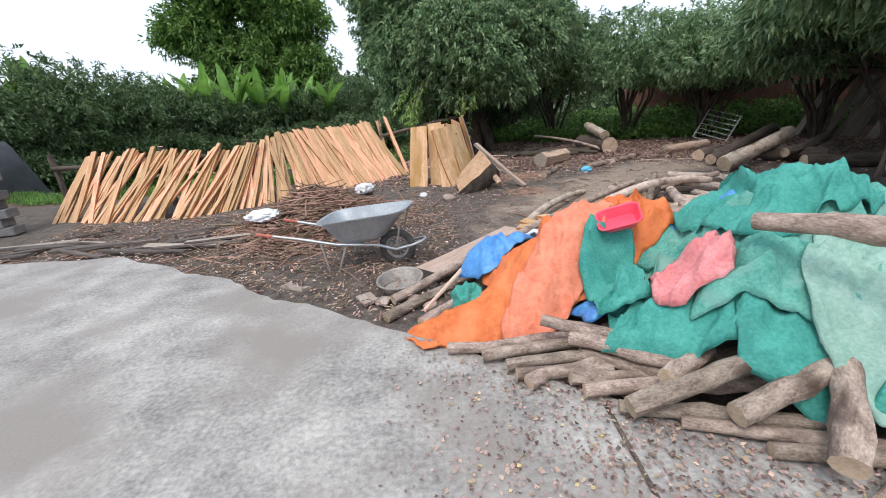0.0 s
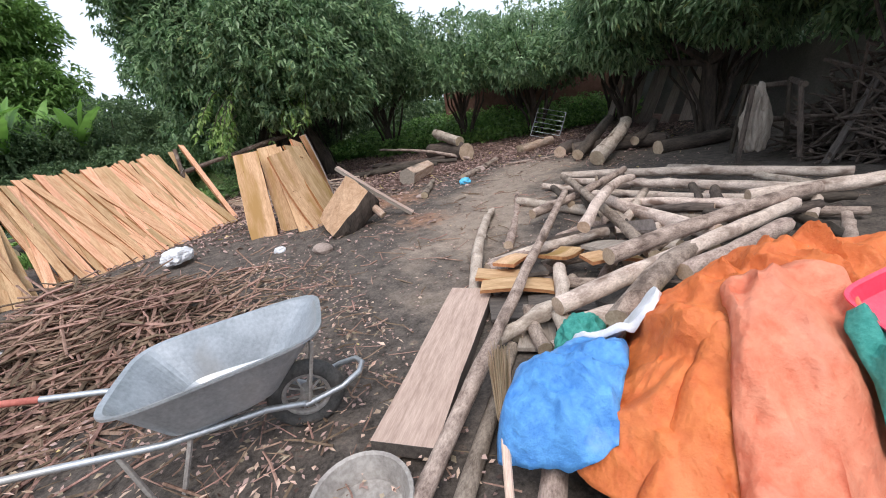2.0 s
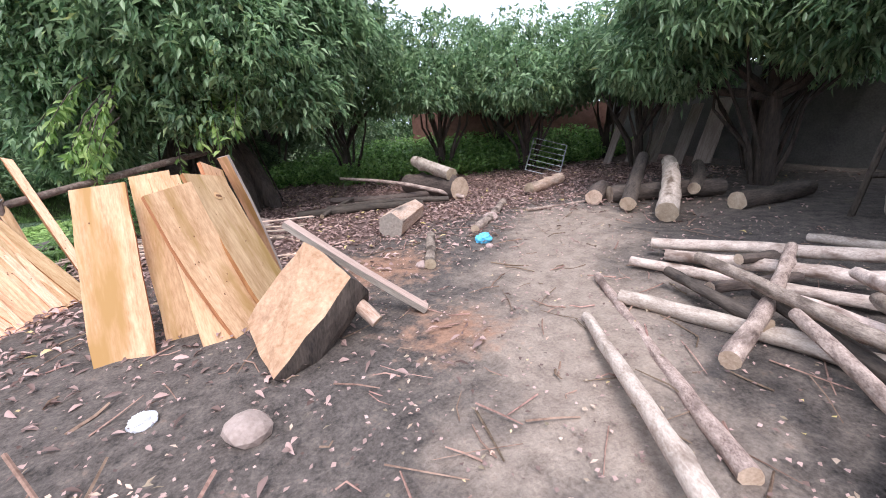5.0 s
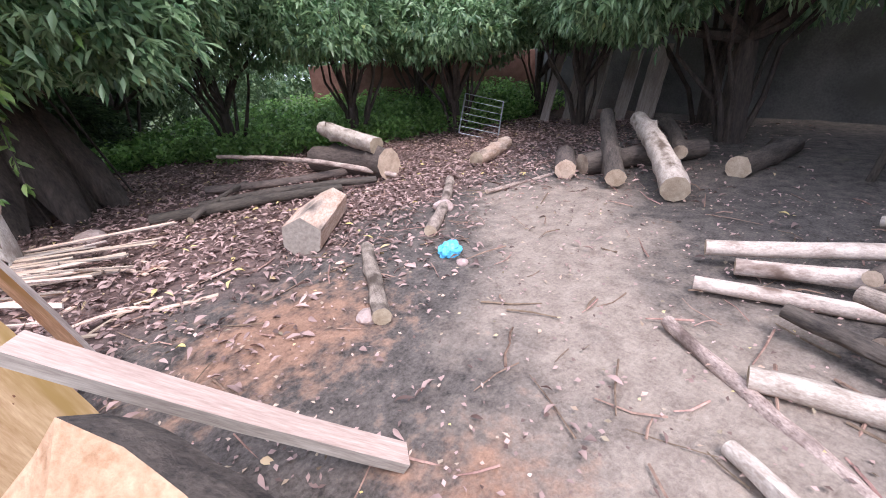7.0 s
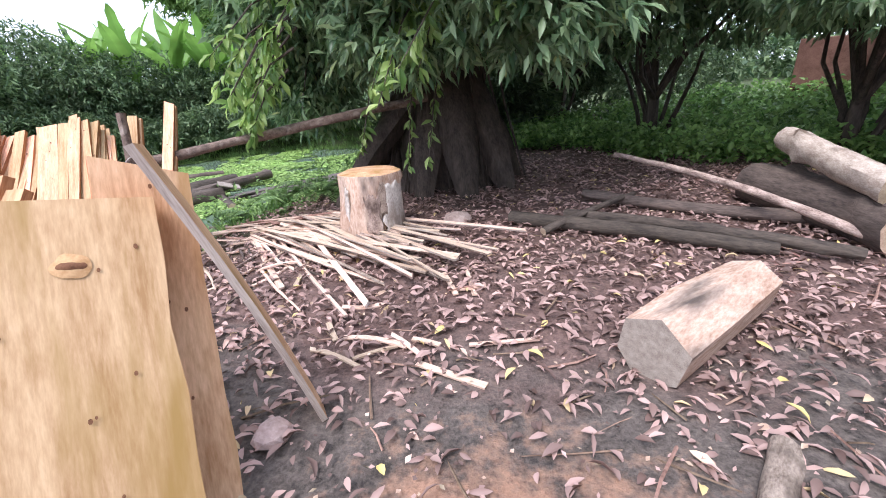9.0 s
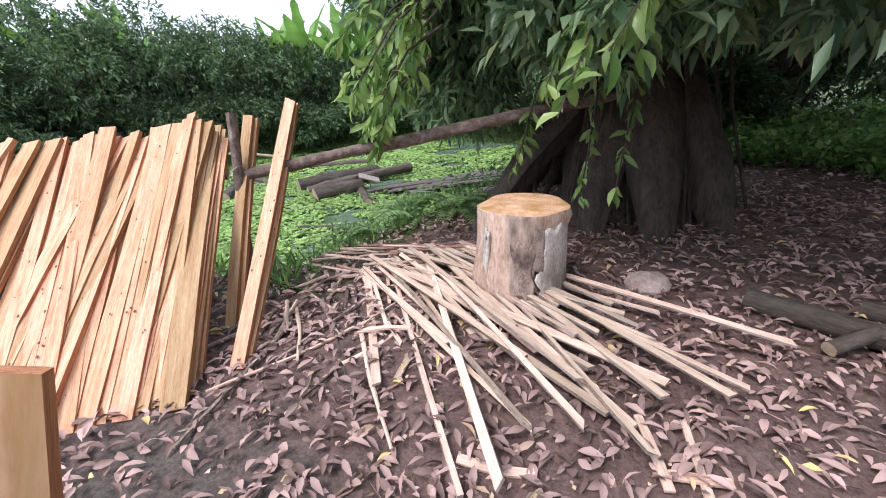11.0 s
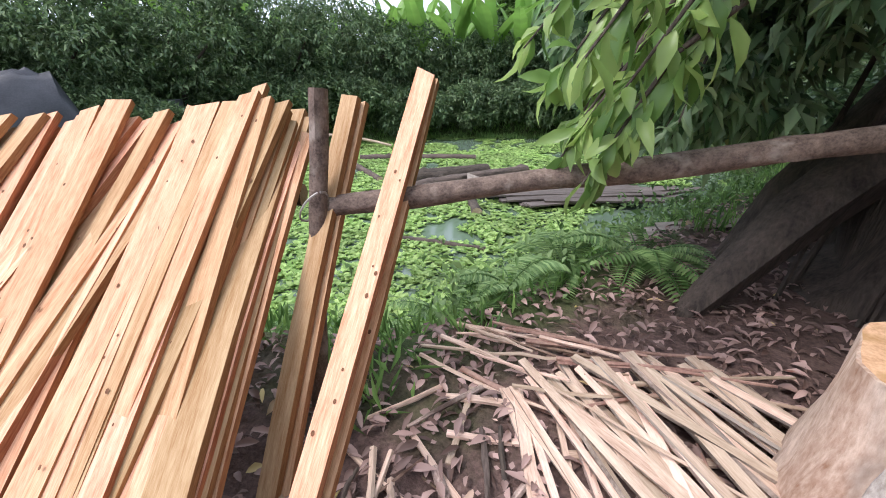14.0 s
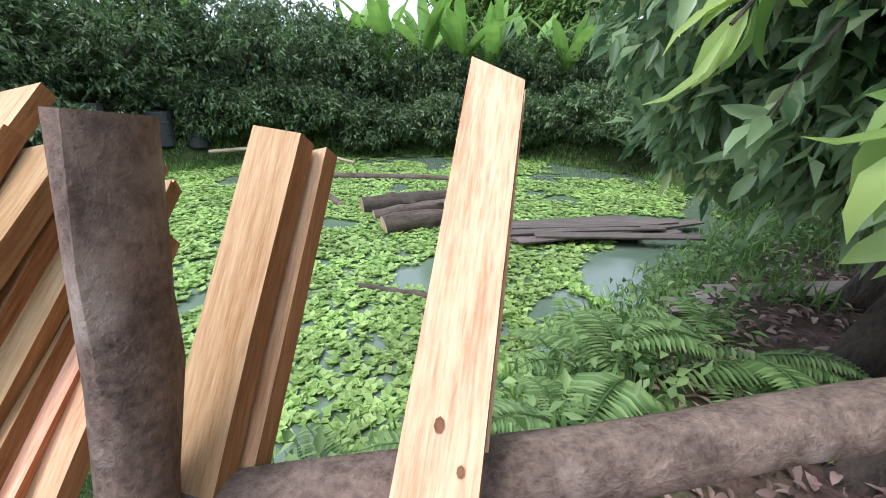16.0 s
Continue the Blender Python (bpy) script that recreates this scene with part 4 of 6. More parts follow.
FOOT = [(-0.72, 11.12), (-1.0, 10.55), (-1.45, 10.0), (-2.0, 9.45), (-2.9, 8.75), (-4.0, 7.8), (-4.9, 7.45), (-6.2, 7.5), (-7.7, 7.9)]
HEAD = [(-1.38, 12.5), (-1.95, 11.9), (-2.5, 11.4), (-3.1, 10.6), (-3.45, 9.85), (-3.8, 8.95), (-4.4, 8.65), (-5.6, 8.7), (-7.4, 9.0)]
TOPZ = [1.22, 1.17, 1.13, 1.17, 1.17, 1.02, 1.0, 1.05, 1.1]


def on_line(pts, t):
    q = t * (len(pts) - 1)
    i = min(int(q), len(pts) - 2)
    a, b = np.array(pts[i], float), np.array(pts[i + 1], float)
    return a + (b - a) * (q - i)


PLANKS = "sawn planks leaning on the fence rail"


def fence_planks():
    variants = [(w, t, ln) for w, t, ln in ((0.09, 0.028, 2.0), (0.105, 0.027, 2.05), (0.08, 0.032, 1.95), (0.1, 0.028, 2.15), (0.075, 0.03, 1.9), (0.125, 0.026, 2.0))]
    meshes = [[plank_mesh(w, t, ln, 10 * k + j) for j in range(3)] for k, (w, t, ln) in enumerate(variants)]
    count = 165
    for i in range(count + 75):
        u = 0.085 + 0.915 * (i + rng.uniform(-0.4, 0.4)) / count
        u = min(max(u, 0.115), 1.0) if i < count else rng.uniform(0.115, 0.42)
        f0 = on_line(FOOT, u)
        cross = rng.normal(0, 0.02) + (rng.choice([-0.05, 0.04]) if rng.random() < 0.12 else 0)
        h0 = on_line(HEAD, min(max(u + cross, 0.1), 1.0))
        tz = float(on_line([(z, 0) for z in TOPZ], u)[0]) + rng.normal(0, 0.05)
        back = rng.uniform(0, 0.16)
        d = np.array(h0) - f0
        d /= np.linalg.norm(d)
        f1 = f0 + d * back + rng.normal(0, 0.03, 2)
        a = Vector((f1[0], f1[1], -0.13))
        b = Vector((h0[0], h0[1], tz))
        k = rng.integers(len(variants))
        ln = (b - a).length
        ob = new("plank", meshes[k][rng.integers(3)])
        m = along(a, b, rng.normal(0, 7))
        ob.matrix_basis = m @ Matrix.Diagonal((rng.uniform(0.85, 1.1), 1, ln / variants[k][2], 1))
        tagged(ob, "freshly sawn pale pine plank leaning on the fence rail", "plank", PLANKS)
        if u < 0.32:
            knots(ob, *variants[k], 6, i)
    # the last planks beside the post
    for a, b, w in (((-0.79, 11.06, -0.12), (-1.413, 12.51, 1.35), 0.09), ((-0.8, 11.12, -0.12), (-1.418, 12.535, 1.315), 0.085), ((-1.24, 11.36, -0.12), (-1.61, 12.23, 1.26), 0.085), ((-1.235, 11.42, -0.12), (-1.6, 12.265, 1.225), 0.085),
                    ((-0.82, 10.68, -0.12), (-1.95, 12.14, 1.19), 0.14), ((-0.86, 10.78, -0.12), (-1.88, 12.14, 1.16), 0.09), ((-0.95, 10.9, -0.12), (-1.8, 12.1, 1.1), 0.08), ((-1.1, 10.62, -0.12), (-2.06, 12.06, 1.3), 0.07),
                    *(((-1.02 + 0.035 * k, 10.55 + 0.055 * k, -0.12), (-2.1 + 0.055 * k, 12.08 + 0.015 * k, 1.17 - 0.02 * (k % 3)), 0.075 + 0.012 * (k % 3)) for k in range(5))):
        a, b = Vector(a), Vector(b)
        ln = (b - a).length
        ob = new("plank", plank_mesh(w, 0.032, ln, int(ln * 1000)))
        ob.matrix_basis = along(a, b, rng.normal(0, 3))
        tagged(ob, "freshly sawn pale pine plank leaning beside the fence post", "plank", PLANKS)
        knots(ob, w, 0.032, ln, 9, int(w * 999))


fence_planks()

# fence post and rails
log_thing((-1.515, 11.66, -0.9), (-1.495, 11.985, 1.305), 0.037, 0.036, RAIL_BARK, "stout brown log fence post", "", "fence_post", 0.005, 14, DARK_BARK)
log_thing((-1.5, 11.965, 0.845), (0.96, 13.98, 1.21), 0.047, 0.052, RAIL_BARK, "long round log rail tied to the post and the tree", "", "fence_rail", 0.002, 14)
for (ax, ay), (bx, by) in zip(((-1.75, 11.95), (-3.2, 10.75), (-4.0, 9.0), (-5.8, 8.85)), ((-3.2, 10.75), (-4.0, 9.0), (-5.8, 8.85), (-8.4, 9.15))):
    log_thing((ax, ay + 0.06, 0.84), (bx, by + 0.06, 0.84), 0.05, 0.05, DARK_BARK, "dark log rail behind the leaning planks", "", "fence_rail")
for x, y in ((-3.25, 10.85), (-4.05, 9.15), (-5.8, 8.98), (-8.4, 9.25)):
    log_thing((x, y, -0.5), (x, y, 1.15), 0.06, 0.055, DARK_BARK, "dark log fence post behind the planks", "", "fence_post")
bm_v, bm_f, _ = tube_data([(math.cos(a) * 0.1, math.sin(a) * 0.1, 0.08 * math.cos(a)) for a in np.linspace(0, 6.1, 14)], [0.006] * 14, 5)
wire = new("binding_wire", mesh_of("binding_wire", bm_v, bm_f, MUDDY_STEEL, smooth=True))
wire.matrix_basis = pose(-1.5, 11.9, 0.86) @ Matrix.Diagonal((0.6, 0.6, 0.9, 1))
tagged(wire, "loop of wire binding the rail to the post", "wire")

# ---------------------------------------------------------------- broad boards and the split block
BL = "broad pale sawn board leaning in a stack"


def board(a, b, w, t, label, mats=None, roll=0, name="board", group="broad sawn boards leaning together"):
    a, b = Vector(a), Vector(b)
    ln = (b - a).length
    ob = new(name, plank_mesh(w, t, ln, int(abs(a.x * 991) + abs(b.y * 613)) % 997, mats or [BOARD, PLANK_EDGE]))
    ob.matrix_basis = along(a, b, roll)
    if label.startswith(BL):
        knots(ob, w, t, ln, 9, int(ln * 1000) + int(w * 77))
    return tagged(ob, label, "board", group)


board((-0.42, 8.8, -0.13), (-0.33, 9.5, 1.12), 0.38, 0.035, BL)
board((-0.02, 8.98, -0.13), (0.02, 9.75, 1.16), 0.3, 0.035, BL)
board((0.2, 8.68, -0.13), (0.12, 9.72, 1.12), 0.26, 0.035, BL)
board((0.46, 8.78, -0.13), (0.12, 9.22, 1.06), 0.42, 0.045, BL)
board((0.72, 9.42, -0.13), (0.52, 9.92, 1.16), 0.32, 0.04, BL, roll=30)
board((0.76, 9.02, -0.13), (0.42, 9.66, 1.1), 0.54, 0.04, BL + ", with a dark knot", roll=22)
eye_board = bpy.data.objects[[o.name for o in bpy.data.objects if o.get("label", "").endswith("dark knot")][0]]
for sg in (-1, 1):
    for nm, rx, rz, lift, mat in (("knot_rim", 0.05, 0.045, 0.024, KNOT_RIM), ("knot_eye", 0.04, 0.016, 0.0285, KNOT)):
        kv = [(-0.02 * sg, sg * (lift + 0.004), 1.2)]
        for rg in (0.5, 1.0):
            for k in range(20):
                a = 2 * math.pi * k / 20
                w = 1 + 0.25 * noise.noise((math.cos(a) * 1.5, math.sin(a) * 1.5, sg * 2 + rx * 40))
                kv.append((-0.02 * sg + rx * rg * w * math.cos(a), sg * (lift + (0.002 if rg < 1 else -0.004)), 1.2 + rz * rg * w * math.sin(a)))
        kf = [(0, 1 + k, 1 + (k + 1) % 20) for k in range(20)] + [(1 + k, 21 + k, 21 + (k + 1) % 20, 1 + (k + 1) % 20) for k in range(20)]
        part(nm, mesh_of(nm, kv, kf if sg < 0 else [tuple(reversed(q)) for q in kf], mat, smooth=True), eye_board, "dark knot eye with a brown rim")
log_thing((0.15, 10.0, -0.2), (0.2, 9.95, 0.85), 0.07, 0.06, DARK_BARK, "dark prop post behind the boards", "", "prop_post")
board((0.97, 10.02, -0.12), (0.64, 9.8, 1.25), 0.14, 0.03, "long narrow sawn board leaning on the boards", [BOARD, OLD_BOARD], name="pole", group="poles")


def split_block():
    """Thick split log lying aslant: an uneven pale sawn face over a rounded bark back."""
    corners = [Vector(c) for c in ((0.88, 8.3, 0.635), (1.06, 7.9, 0.4), (0.4, 7.74, -0.06), (0.4, 8.5, 0.06))]
    mid = sum(corners, Vector()) / 4
    nrm = (corners[1] - corners[3]).cross(corners[0] - corners[2]).normalized()
    nrm = nrm if nrm.z > 0 else -nrm
    rim = []
    for k in range(4):
        a, b = corners[k], corners[(k + 1) % 4]
        for t in (0.0, 0.2, 0.4, 0.6, 0.8):
            c = a.lerp(b, t)
            out = (c - mid) * (0.06 * math.sin(math.pi * t) + 0.07 * noise.noise(c * 6))
            rim.append(c + out)
    n = len(rim)
    v, f, s = [], [], []
    # sawn face: rings towards the middle with chips and a step
    for q in (0.0, 0.3, 0.6, 0.85):
        v += [c.lerp(mid, q) + nrm * 0.03 * noise.noise(c.lerp(mid, q) * 7) for c in rim]
    face_rings = 4
    v.append(mid + nrm * 0.01)
    for r in range(face_rings - 1):
        for k in range(n):
            f.append((r * n + k, r * n + (k + 1) % n, (r + 1) * n + (k + 1) % n, (r + 1) * n + k))
            s.append(1)
    for k in range(n):
        f.append(((face_rings - 1) * n + k, (face_rings - 1) * n + (k + 1) % n, face_rings * n))
        s.append(1)
    o = len(v)
    prev = 0
    for depth, shrink in ((0.1, 0.0), (0.22, 0.06), (0.34, 0.25), (0.42, 0.6)):
        ring = [c.lerp(mid, shrink) - nrm * depth * (1 + 0.25 * noise.noise(c * 5)) + Vector((0.1 * depth, 0, 0)) for c in rim]
        v += [Vector((c.x, c.y, max(c.z, -0.15))) for c in ring]
        for k in range(n):
            f.append((prev + k, o + k, o + (k + 1) % n, prev + (k + 1) % n))
            s.append(0)
        prev = o
        o += n
    f.append(tuple(prev + k for k in range(n)))
    s.append(0)
    ob = new("split_log_block", mesh_of("split_log_block", v, f, [DARK_BARK, SPLIT], s))
    tagged(ob, "thick split log block with a pale sawn face", "log")


split_block()
board((1.715, 7.99, -0.09), (0.84, 8.62, 0.735), 0.11, 0.05, "weathered beam propped over the split block", [BEAM, OLD_BOARD], name="beam", group="poles")
log_thing((1.2, 7.86, 0.02), (0.96, 8.27, 0.4), 0.06, 0.05, STUMP, "short bark-covered branch stub beside the split block", "", "log")

# ---------------------------------------------------------------- wheelbarrow
def wheelbarrow():
    root = empty("wheelbarrow", pose(-0.5, 4.28, -0.12, 0, 0, 171), "muddy galvanised wheelbarrow with red-tipped handles", "wheelbarrow")
    # tray: rounded rim ring to a smaller floor ring
    def ring(x0, x1, hw0, hw1, z0, z1, seg=40):
        pts = []
        for k in range(seg):
            a = 2 * math.pi * k / seg
            c, s = math.cos(a), math.sin(a)
            e = 0.42
            u = math.copysign(abs(c) ** e, c)
            w = math.copysign(abs(s) ** e, s)
            t = (u + 1) / 2
            pts.append(((x0 + (x1 - x0) * t), w * (hw0 + (hw1 - hw0) * t), z0 + (z1 - z0) * t))
        return pts
    rings = [ring(0.16, 0.55, 0.16, 0.2, 0.34, 0.3), ring(0.08, 0.62, 0.2, 0.24, 0.38, 0.34), ring(-0.16, 0.78, 0.27, 0.32, 0.66, 0.56), ring(-0.185, 0.805, 0.292, 0.342, 0.665, 0.565), ring(-0.185, 0.805, 0.292, 0.342, 0.652, 0.552), ring(-0.155, 0.77, 0.268, 0.318, 0.645, 0.545), ring(0.09, 0.61, 0.197, 0.237, 0.372, 0.332), ring(0.165, 0.545, 0.155, 0.195, 0.333, 0.293)]
    v = [p for q in rings for p in q]
    f = []
    for i in range(len(rings) - 1):
        for k in range(40):
            k2 = (k + 1) % 40
            f.append((i * 40 + k, i * 40 + k2, (i + 1) * 40 + k2, (i + 1) * 40 + k))
    f += [tuple(range(39, -1, -1)), tuple(7 * 40 + k for k in range(40))]
    part("tray", mesh_of("tray", v, f, STEEL), root, "galvanised steel tray")
    wheel = part("wheel", mesh_of("wheel", *tube_data([(0, -0.05, 0.2), (0, 0.05, 0.2)], [0.035, 0.035], 12)[:2], MUDDY_STEEL), root)
    for nm, rad, r2, mat in (("tyre", 0.165, 0.042, RUBBER), ("rim", 0.125, 0.02, MUDDY_STEEL)):
        tv, tf = [], []
        for k in range(32):
            a = 2 * math.pi * k / 32
            for j in range(10):
                b = 2 * math.pi * j / 10
                rr = rad + r2 * math.cos(b)
                tv.append((rr * math.cos(a), r2 * 0.95 * math.sin(b), 0.2 + rr * math.sin(a)))
        for k in range(32):
            for j in range(10):
                tf.append((k * 10 + j, ((k + 1) % 32) * 10 + j, ((k + 1) % 32) * 10 + (j + 1) % 10, k * 10 + (j + 1) % 10))
        part(nm, mesh_of(nm, tv, tf, mat, smooth=True), wheel)
    for k in range(10):
        a = 2 * math.pi * k / 10
        part("spoke", mesh_of("spoke", *tube_data([(0, 0.02 * (-1) ** k, 0.2), (0.12 * math.cos(a), 0, 0.2 + 0.12 * math.sin(a))], [0.006, 0.006], 5)[:2], MUDDY_STEEL), wheel)
    for sg in (-1, 1):
        pts = [(0.0, sg * 0.09, 0.2), (0.18, sg * 0.14, 0.27), (0.6, sg * 0.22, 0.31), (1.0, sg * 0.27, 0.4), (1.3, sg * 0.29, 0.45)]
        h = part("handle", mesh_of("handle", *tube_data(pts, [0.017] * 5, 8)[:2], STEEL, smooth=True), root)
        part("grip", mesh_of("grip", *tube_data([(1.28, sg * 0.289, 0.447), (1.45, sg * 0.3, 0.475)], [0.0185, 0.0185], 8)[:2], RUST_PAINT, smooth=True), h, "worn red-painted grip")
        part("leg", mesh_of("leg", *tube_data([(0.5, sg * 0.2, 0.31), (0.62, sg * 0.24, 0.0), (0.72, sg * 0.24, 0.0), (0.78, sg * 0.24, 0.36)], [0.013] * 4, 7)[:2], MUDDY_STEEL, smooth=True), root)
        part("brace", mesh_of("brace", *tube_data([(-0.02, sg * 0.1, 0.21), (-0.12, sg * 0.2, 0.6)], [0.01, 0.01], 6)[:2], MUDDY_STEEL, smooth=True), root)
    hoop = [(0.0, -0.1, 0.2), (-0.2, -0.11, 0.25), (-0.3, -0.07, 0.28), (-0.325, 0, 0.285), (-0.3, 0.07, 0.28), (-0.2, 0.11, 0.25), (0.0, 0.1, 0.2)]
    part("front_hoop", mesh_of("front_hoop", *tube_data(hoop, [0.016] * 7, 8)[:2], STEEL, smooth=True), root)


wheelbarrow()


def lathe(profile, seg=32):
    v = [(r * math.cos(2 * math.pi * k / seg), r * math.sin(2 * math.pi * k / seg), z) for r, z in profile for k in range(seg)]
    f = [(i * seg + k, i * seg + (k + 1) % seg, (i + 1) * seg + (k + 1) % seg, (i + 1) * seg + k) for i in range(len(profile) - 1) for k in range(seg)]
    return v, f + [tuple((len(profile) - 1) * seg + k for k in range(seg))]


bas = new("basin", mesh_of("basin", *lathe([(0.001, 0.0), (0.15, 0.0), (0.17, 0.02), (0.21, 0.125), (0.225, 0.13), (0.222, 0.138), (0.205, 0.132), (0.162, 0.024), (0.001, 0.012)]), MUDDY_STEEL, smooth=True))
bas.matrix_basis = pose(-0.42, 3.54, -0.115, 4, -3, 0)
tagged(bas, "round muddy metal basin on the ground", "basin")
board((-0.17, 3.72, -0.05), (0.95, 4.92, -0.05), 0.33, 0.08, "thick weathered plank with a bolt hole on the ground", [BEAM, DARK_BOARD], 0, "thick_plank", "")

# ---------------------------------------------------------------- cloth heap
MOUNDS = [(0.4, 1.3, 2.15, 0.6, 0.45), (0.73, 1.2, 2.95, 0.72, 0.5), (0.42, 0.5, 3.32, 0.34, 0.3), (0.93, 2.2, 2.35, 0.75, 0.6), (0.62, 1.65, 1.85, 0.5, 0.4), (0.3, 0.75, 2.8, 0.7, 0.45), (0.6, 2.3, 1.6, 0.6, 0.5), (0.55, 2.0, 3.2, 0.6, 0.5)]


def heap_z(x, y):
    s = 0
    for h, cx, cy, rx, ry in MOUNDS:
        q = ((x - cx) / rx) ** 2 + ((y - cy) / ry) ** 2
        s += (h * math.exp(-q * q * 0.55 - q * 0.35)) ** 4
    return s ** 0.25 - 0.1


def ridge(p):
    return 1 - abs(noise.noise(p)) * 2.2


CELL = 0.03
HX, HY = np.arange(-1.2, 3.9, CELL), np.arange(0.0, 4.6, CELL)
LAID = np.array([[max(heap_z(x, y), -0.1 if y > 2.3 - x * 0.55 else 0.012) for y in HY] for x in HX])


def laid_z(p):
    """Height of what already lies under each point."""
    u = np.clip((p[..., 0] - HX[0]) / CELL, 0, len(HX) - 1.001)
    w = np.clip((p[..., 1] - HY[0]) / CELL, 0, len(HY) - 1.001)
    i, j = u.astype(int), w.astype(int)
    a, b = u - i, w - j
    return LAID[i, j] * (1 - a) * (1 - b) + LAID[i + 1, j] * a * (1 - b) + LAID[i, j + 1] * (1 - a) * b + LAID[i + 1, j + 1] * a * b


def crease(x, y, z):
    """Sharp-edged folds: ridges and valleys meet in lines."""
    return 0.62 - 1.9 * abs(noise.noise((x, y, z)))


def cloth(name, cx, cy, w, h, rot, mat, lift, label, fold=0.06, n=96, seed=0, group="cloths over the log heap", category="tarpaulin", dirn=None):
    a = radians(rot)
    ca, sa = math.cos(a), math.sin(a)
    fd = radians(dirn if dirn is not None else rot + 60)
    fx, fy = math.cos(fd), math.sin(fd)
    n, m = max(16, int(w / 0.013)), max(16, int(h / 0.013))
    p = np.zeros((n + 1, m + 1, 3))
    up = np.zeros((n + 1, m + 1))
    for i in range(n + 1):
        for j in range(m + 1):
            u, q = i / n * 2 - 1, j / m * 2 - 1
            e = 1 + 0.17 * noise.noise((u * 1.1 + seed, q * 1.1, seed * 2.7)) + 0.03 * noise.noise((u * 4, q * 4, seed))
            k = 1 - 0.12 * (u * q) ** 2
            lx, ly = u * w / 2 * e * k, q * h / 2 * e * k
            x, y = cx + lx * ca - ly * sa, cy + lx * sa + ly * ca
            along_f, across = x * fx + y * fy, -x * fy + y * fx
            wa = 0.16 * noise.noise((x * 2.4, y * 2.4, seed)) + 0.05 * noise.noise((x * 7, y * 7, seed + 4))
            big = crease((across + wa) * 4.2, along_f * 1.3, seed * 1.3)
            mid = crease((across + wa) * 8.5 + 3, (along_f + wa) * 3.2, seed + 5.5)
            cross = crease((along_f + wa) * 6.5, (across - wa) * 4.0, seed + 9.1)
            small = crease((x + wa) * 15, (y - wa) * 15, seed + 2.2)
            up[i, j] = fold * (0.8 * big + 0.5 * mid + 0.35 * cross + 0.16 * small)
            # folds lean over to one side
            tip = fold * 0.55 * big
            hem = max(0.0, max(abs(u), abs(q)) - 0.86) / 0.14
            up[i, j] = up[i, j] * (1 - 0.75 * hem) - 0.02 * hem
            p[i, j] = x - fy * tip, y + fx * tip, 0
    base = laid_z(p)
    p[..., 2] = np.maximum(base + 0.3 * lift + 0.012 + up + 0.2 * fold, base - 0.02)
    floor = np.where(p[..., 1] > 2.3 - p[..., 0] * 0.55, -0.1, 0.014)
    p[..., 2] = np.maximum(p[..., 2], floor)
    # what lies now is the bed of the next cloth
    gi = np.clip(((p[..., 0] - HX[0]) / CELL).round().astype(int), 0, len(HX) - 1)
    gj = np.clip(((p[..., 1] - HY[0]) / CELL).round().astype(int), 0, len(HY) - 1)
    np.maximum.at(LAID, (gi, gj), p[..., 2] - 0.75 * np.maximum(up, 0) - 0.01)
    f = [(i * (m + 1) + j, (i + 1) * (m + 1) + j, (i + 1) * (m + 1) + j + 1, i * (m + 1) + j + 1) for i in range(n) for j in range(m)]
    ob = new(name, mesh_of(name, [tuple(c) for c in p.reshape(-1, 3)], f, mat, smooth=True))
    sol = ob.modifiers.new("thickness", 'SOLIDIFY')
    sol.thickness = 0.004
    return tagged(ob, label, category, group)


cloth("green_cloth", 2.25, 2.35, 1.7, 1.5, 20, GREEN, 0.0, "heap of faded green mesh cloth over the logs", 0.12, 90, 1)
cloth("blue_tarpaulin", 1.72, 2.85, 0.7, 0.8, 60, BLUE, 0.1, "crumpled blue tarpaulin between the green cloths", 0.08, 50, 2)
cloth("green_cloth", 1.5, 2.75, 0.5, 0.7, 75, GREEN, 0.05, "narrow green cloth strip beside the orange sheet", 0.07, 40, 3)
cloth("green_cloth", 1.25, 1.95, 0.75, 0.5, -28, DEEP_GREEN, 0.03, "dark green cloth skirt behind the front logs", 0.1, 50, 17)
cloth("blue_tarpaulin", 1.0, 2.32, 0.36, 0.3, 10, BLUE, 0.03, "dark blue tarpaulin under the orange sheet", 0.08, 36, 18)
cloth("green_cloth", 1.8, 1.55, 0.9, 0.5, -28, DEEP_GREEN, 0.03, "dark green cloth hanging behind the sawn logs", 0.1, 50, 19)
cloth("orange_tarpaulin", 1.0, 2.95, 1.3, 1.0, 18, ORANGE, 0.03, "crumpled bright orange tarpaulin over the heap", 0.1, 80, 4, dirn=70)
cloth("orange_tarpaulin", 0.35, 2.62, 1.3, 0.5, 12, ORANGE, 0.02, "orange tarpaulin edge spread on the ground", 0.05, 70, 5)
cloth("faded_tarpaulin", 0.78, 2.6, 0.95, 0.42, 42, SALMON, 0.12, "faded salmon fold of the orange tarpaulin", 0.08, 60, 6, dirn=45)
cloth("blue_tarpaulin", 0.48, 3.32, 0.62, 0.5, 40, BLUE, 0.14, "dusty blue tarpaulin at the heap's edge", 0.07, 48, 7)
cloth("green_cloth", 1.08, 2.34, 0.36, 0.6, -12, DEEP_GREEN, 0.13, "bunched green cloth beside the red sack", 0.13, 36, 8)
cloth("green_cloth", 1.72, 1.92, 0.8, 0.75, -30, GREEN, 0.08, "frayed light green mesh cloth hanging over the logs", 0.13, 60, 10, dirn=-60)
cloth("pale_green_cloth", 1.98, 1.6, 0.6, 0.7, -35, PALE_GREEN, 0.14, "pale green cloth draped over the heap", 0.12, 56, 11, dirn=-70)
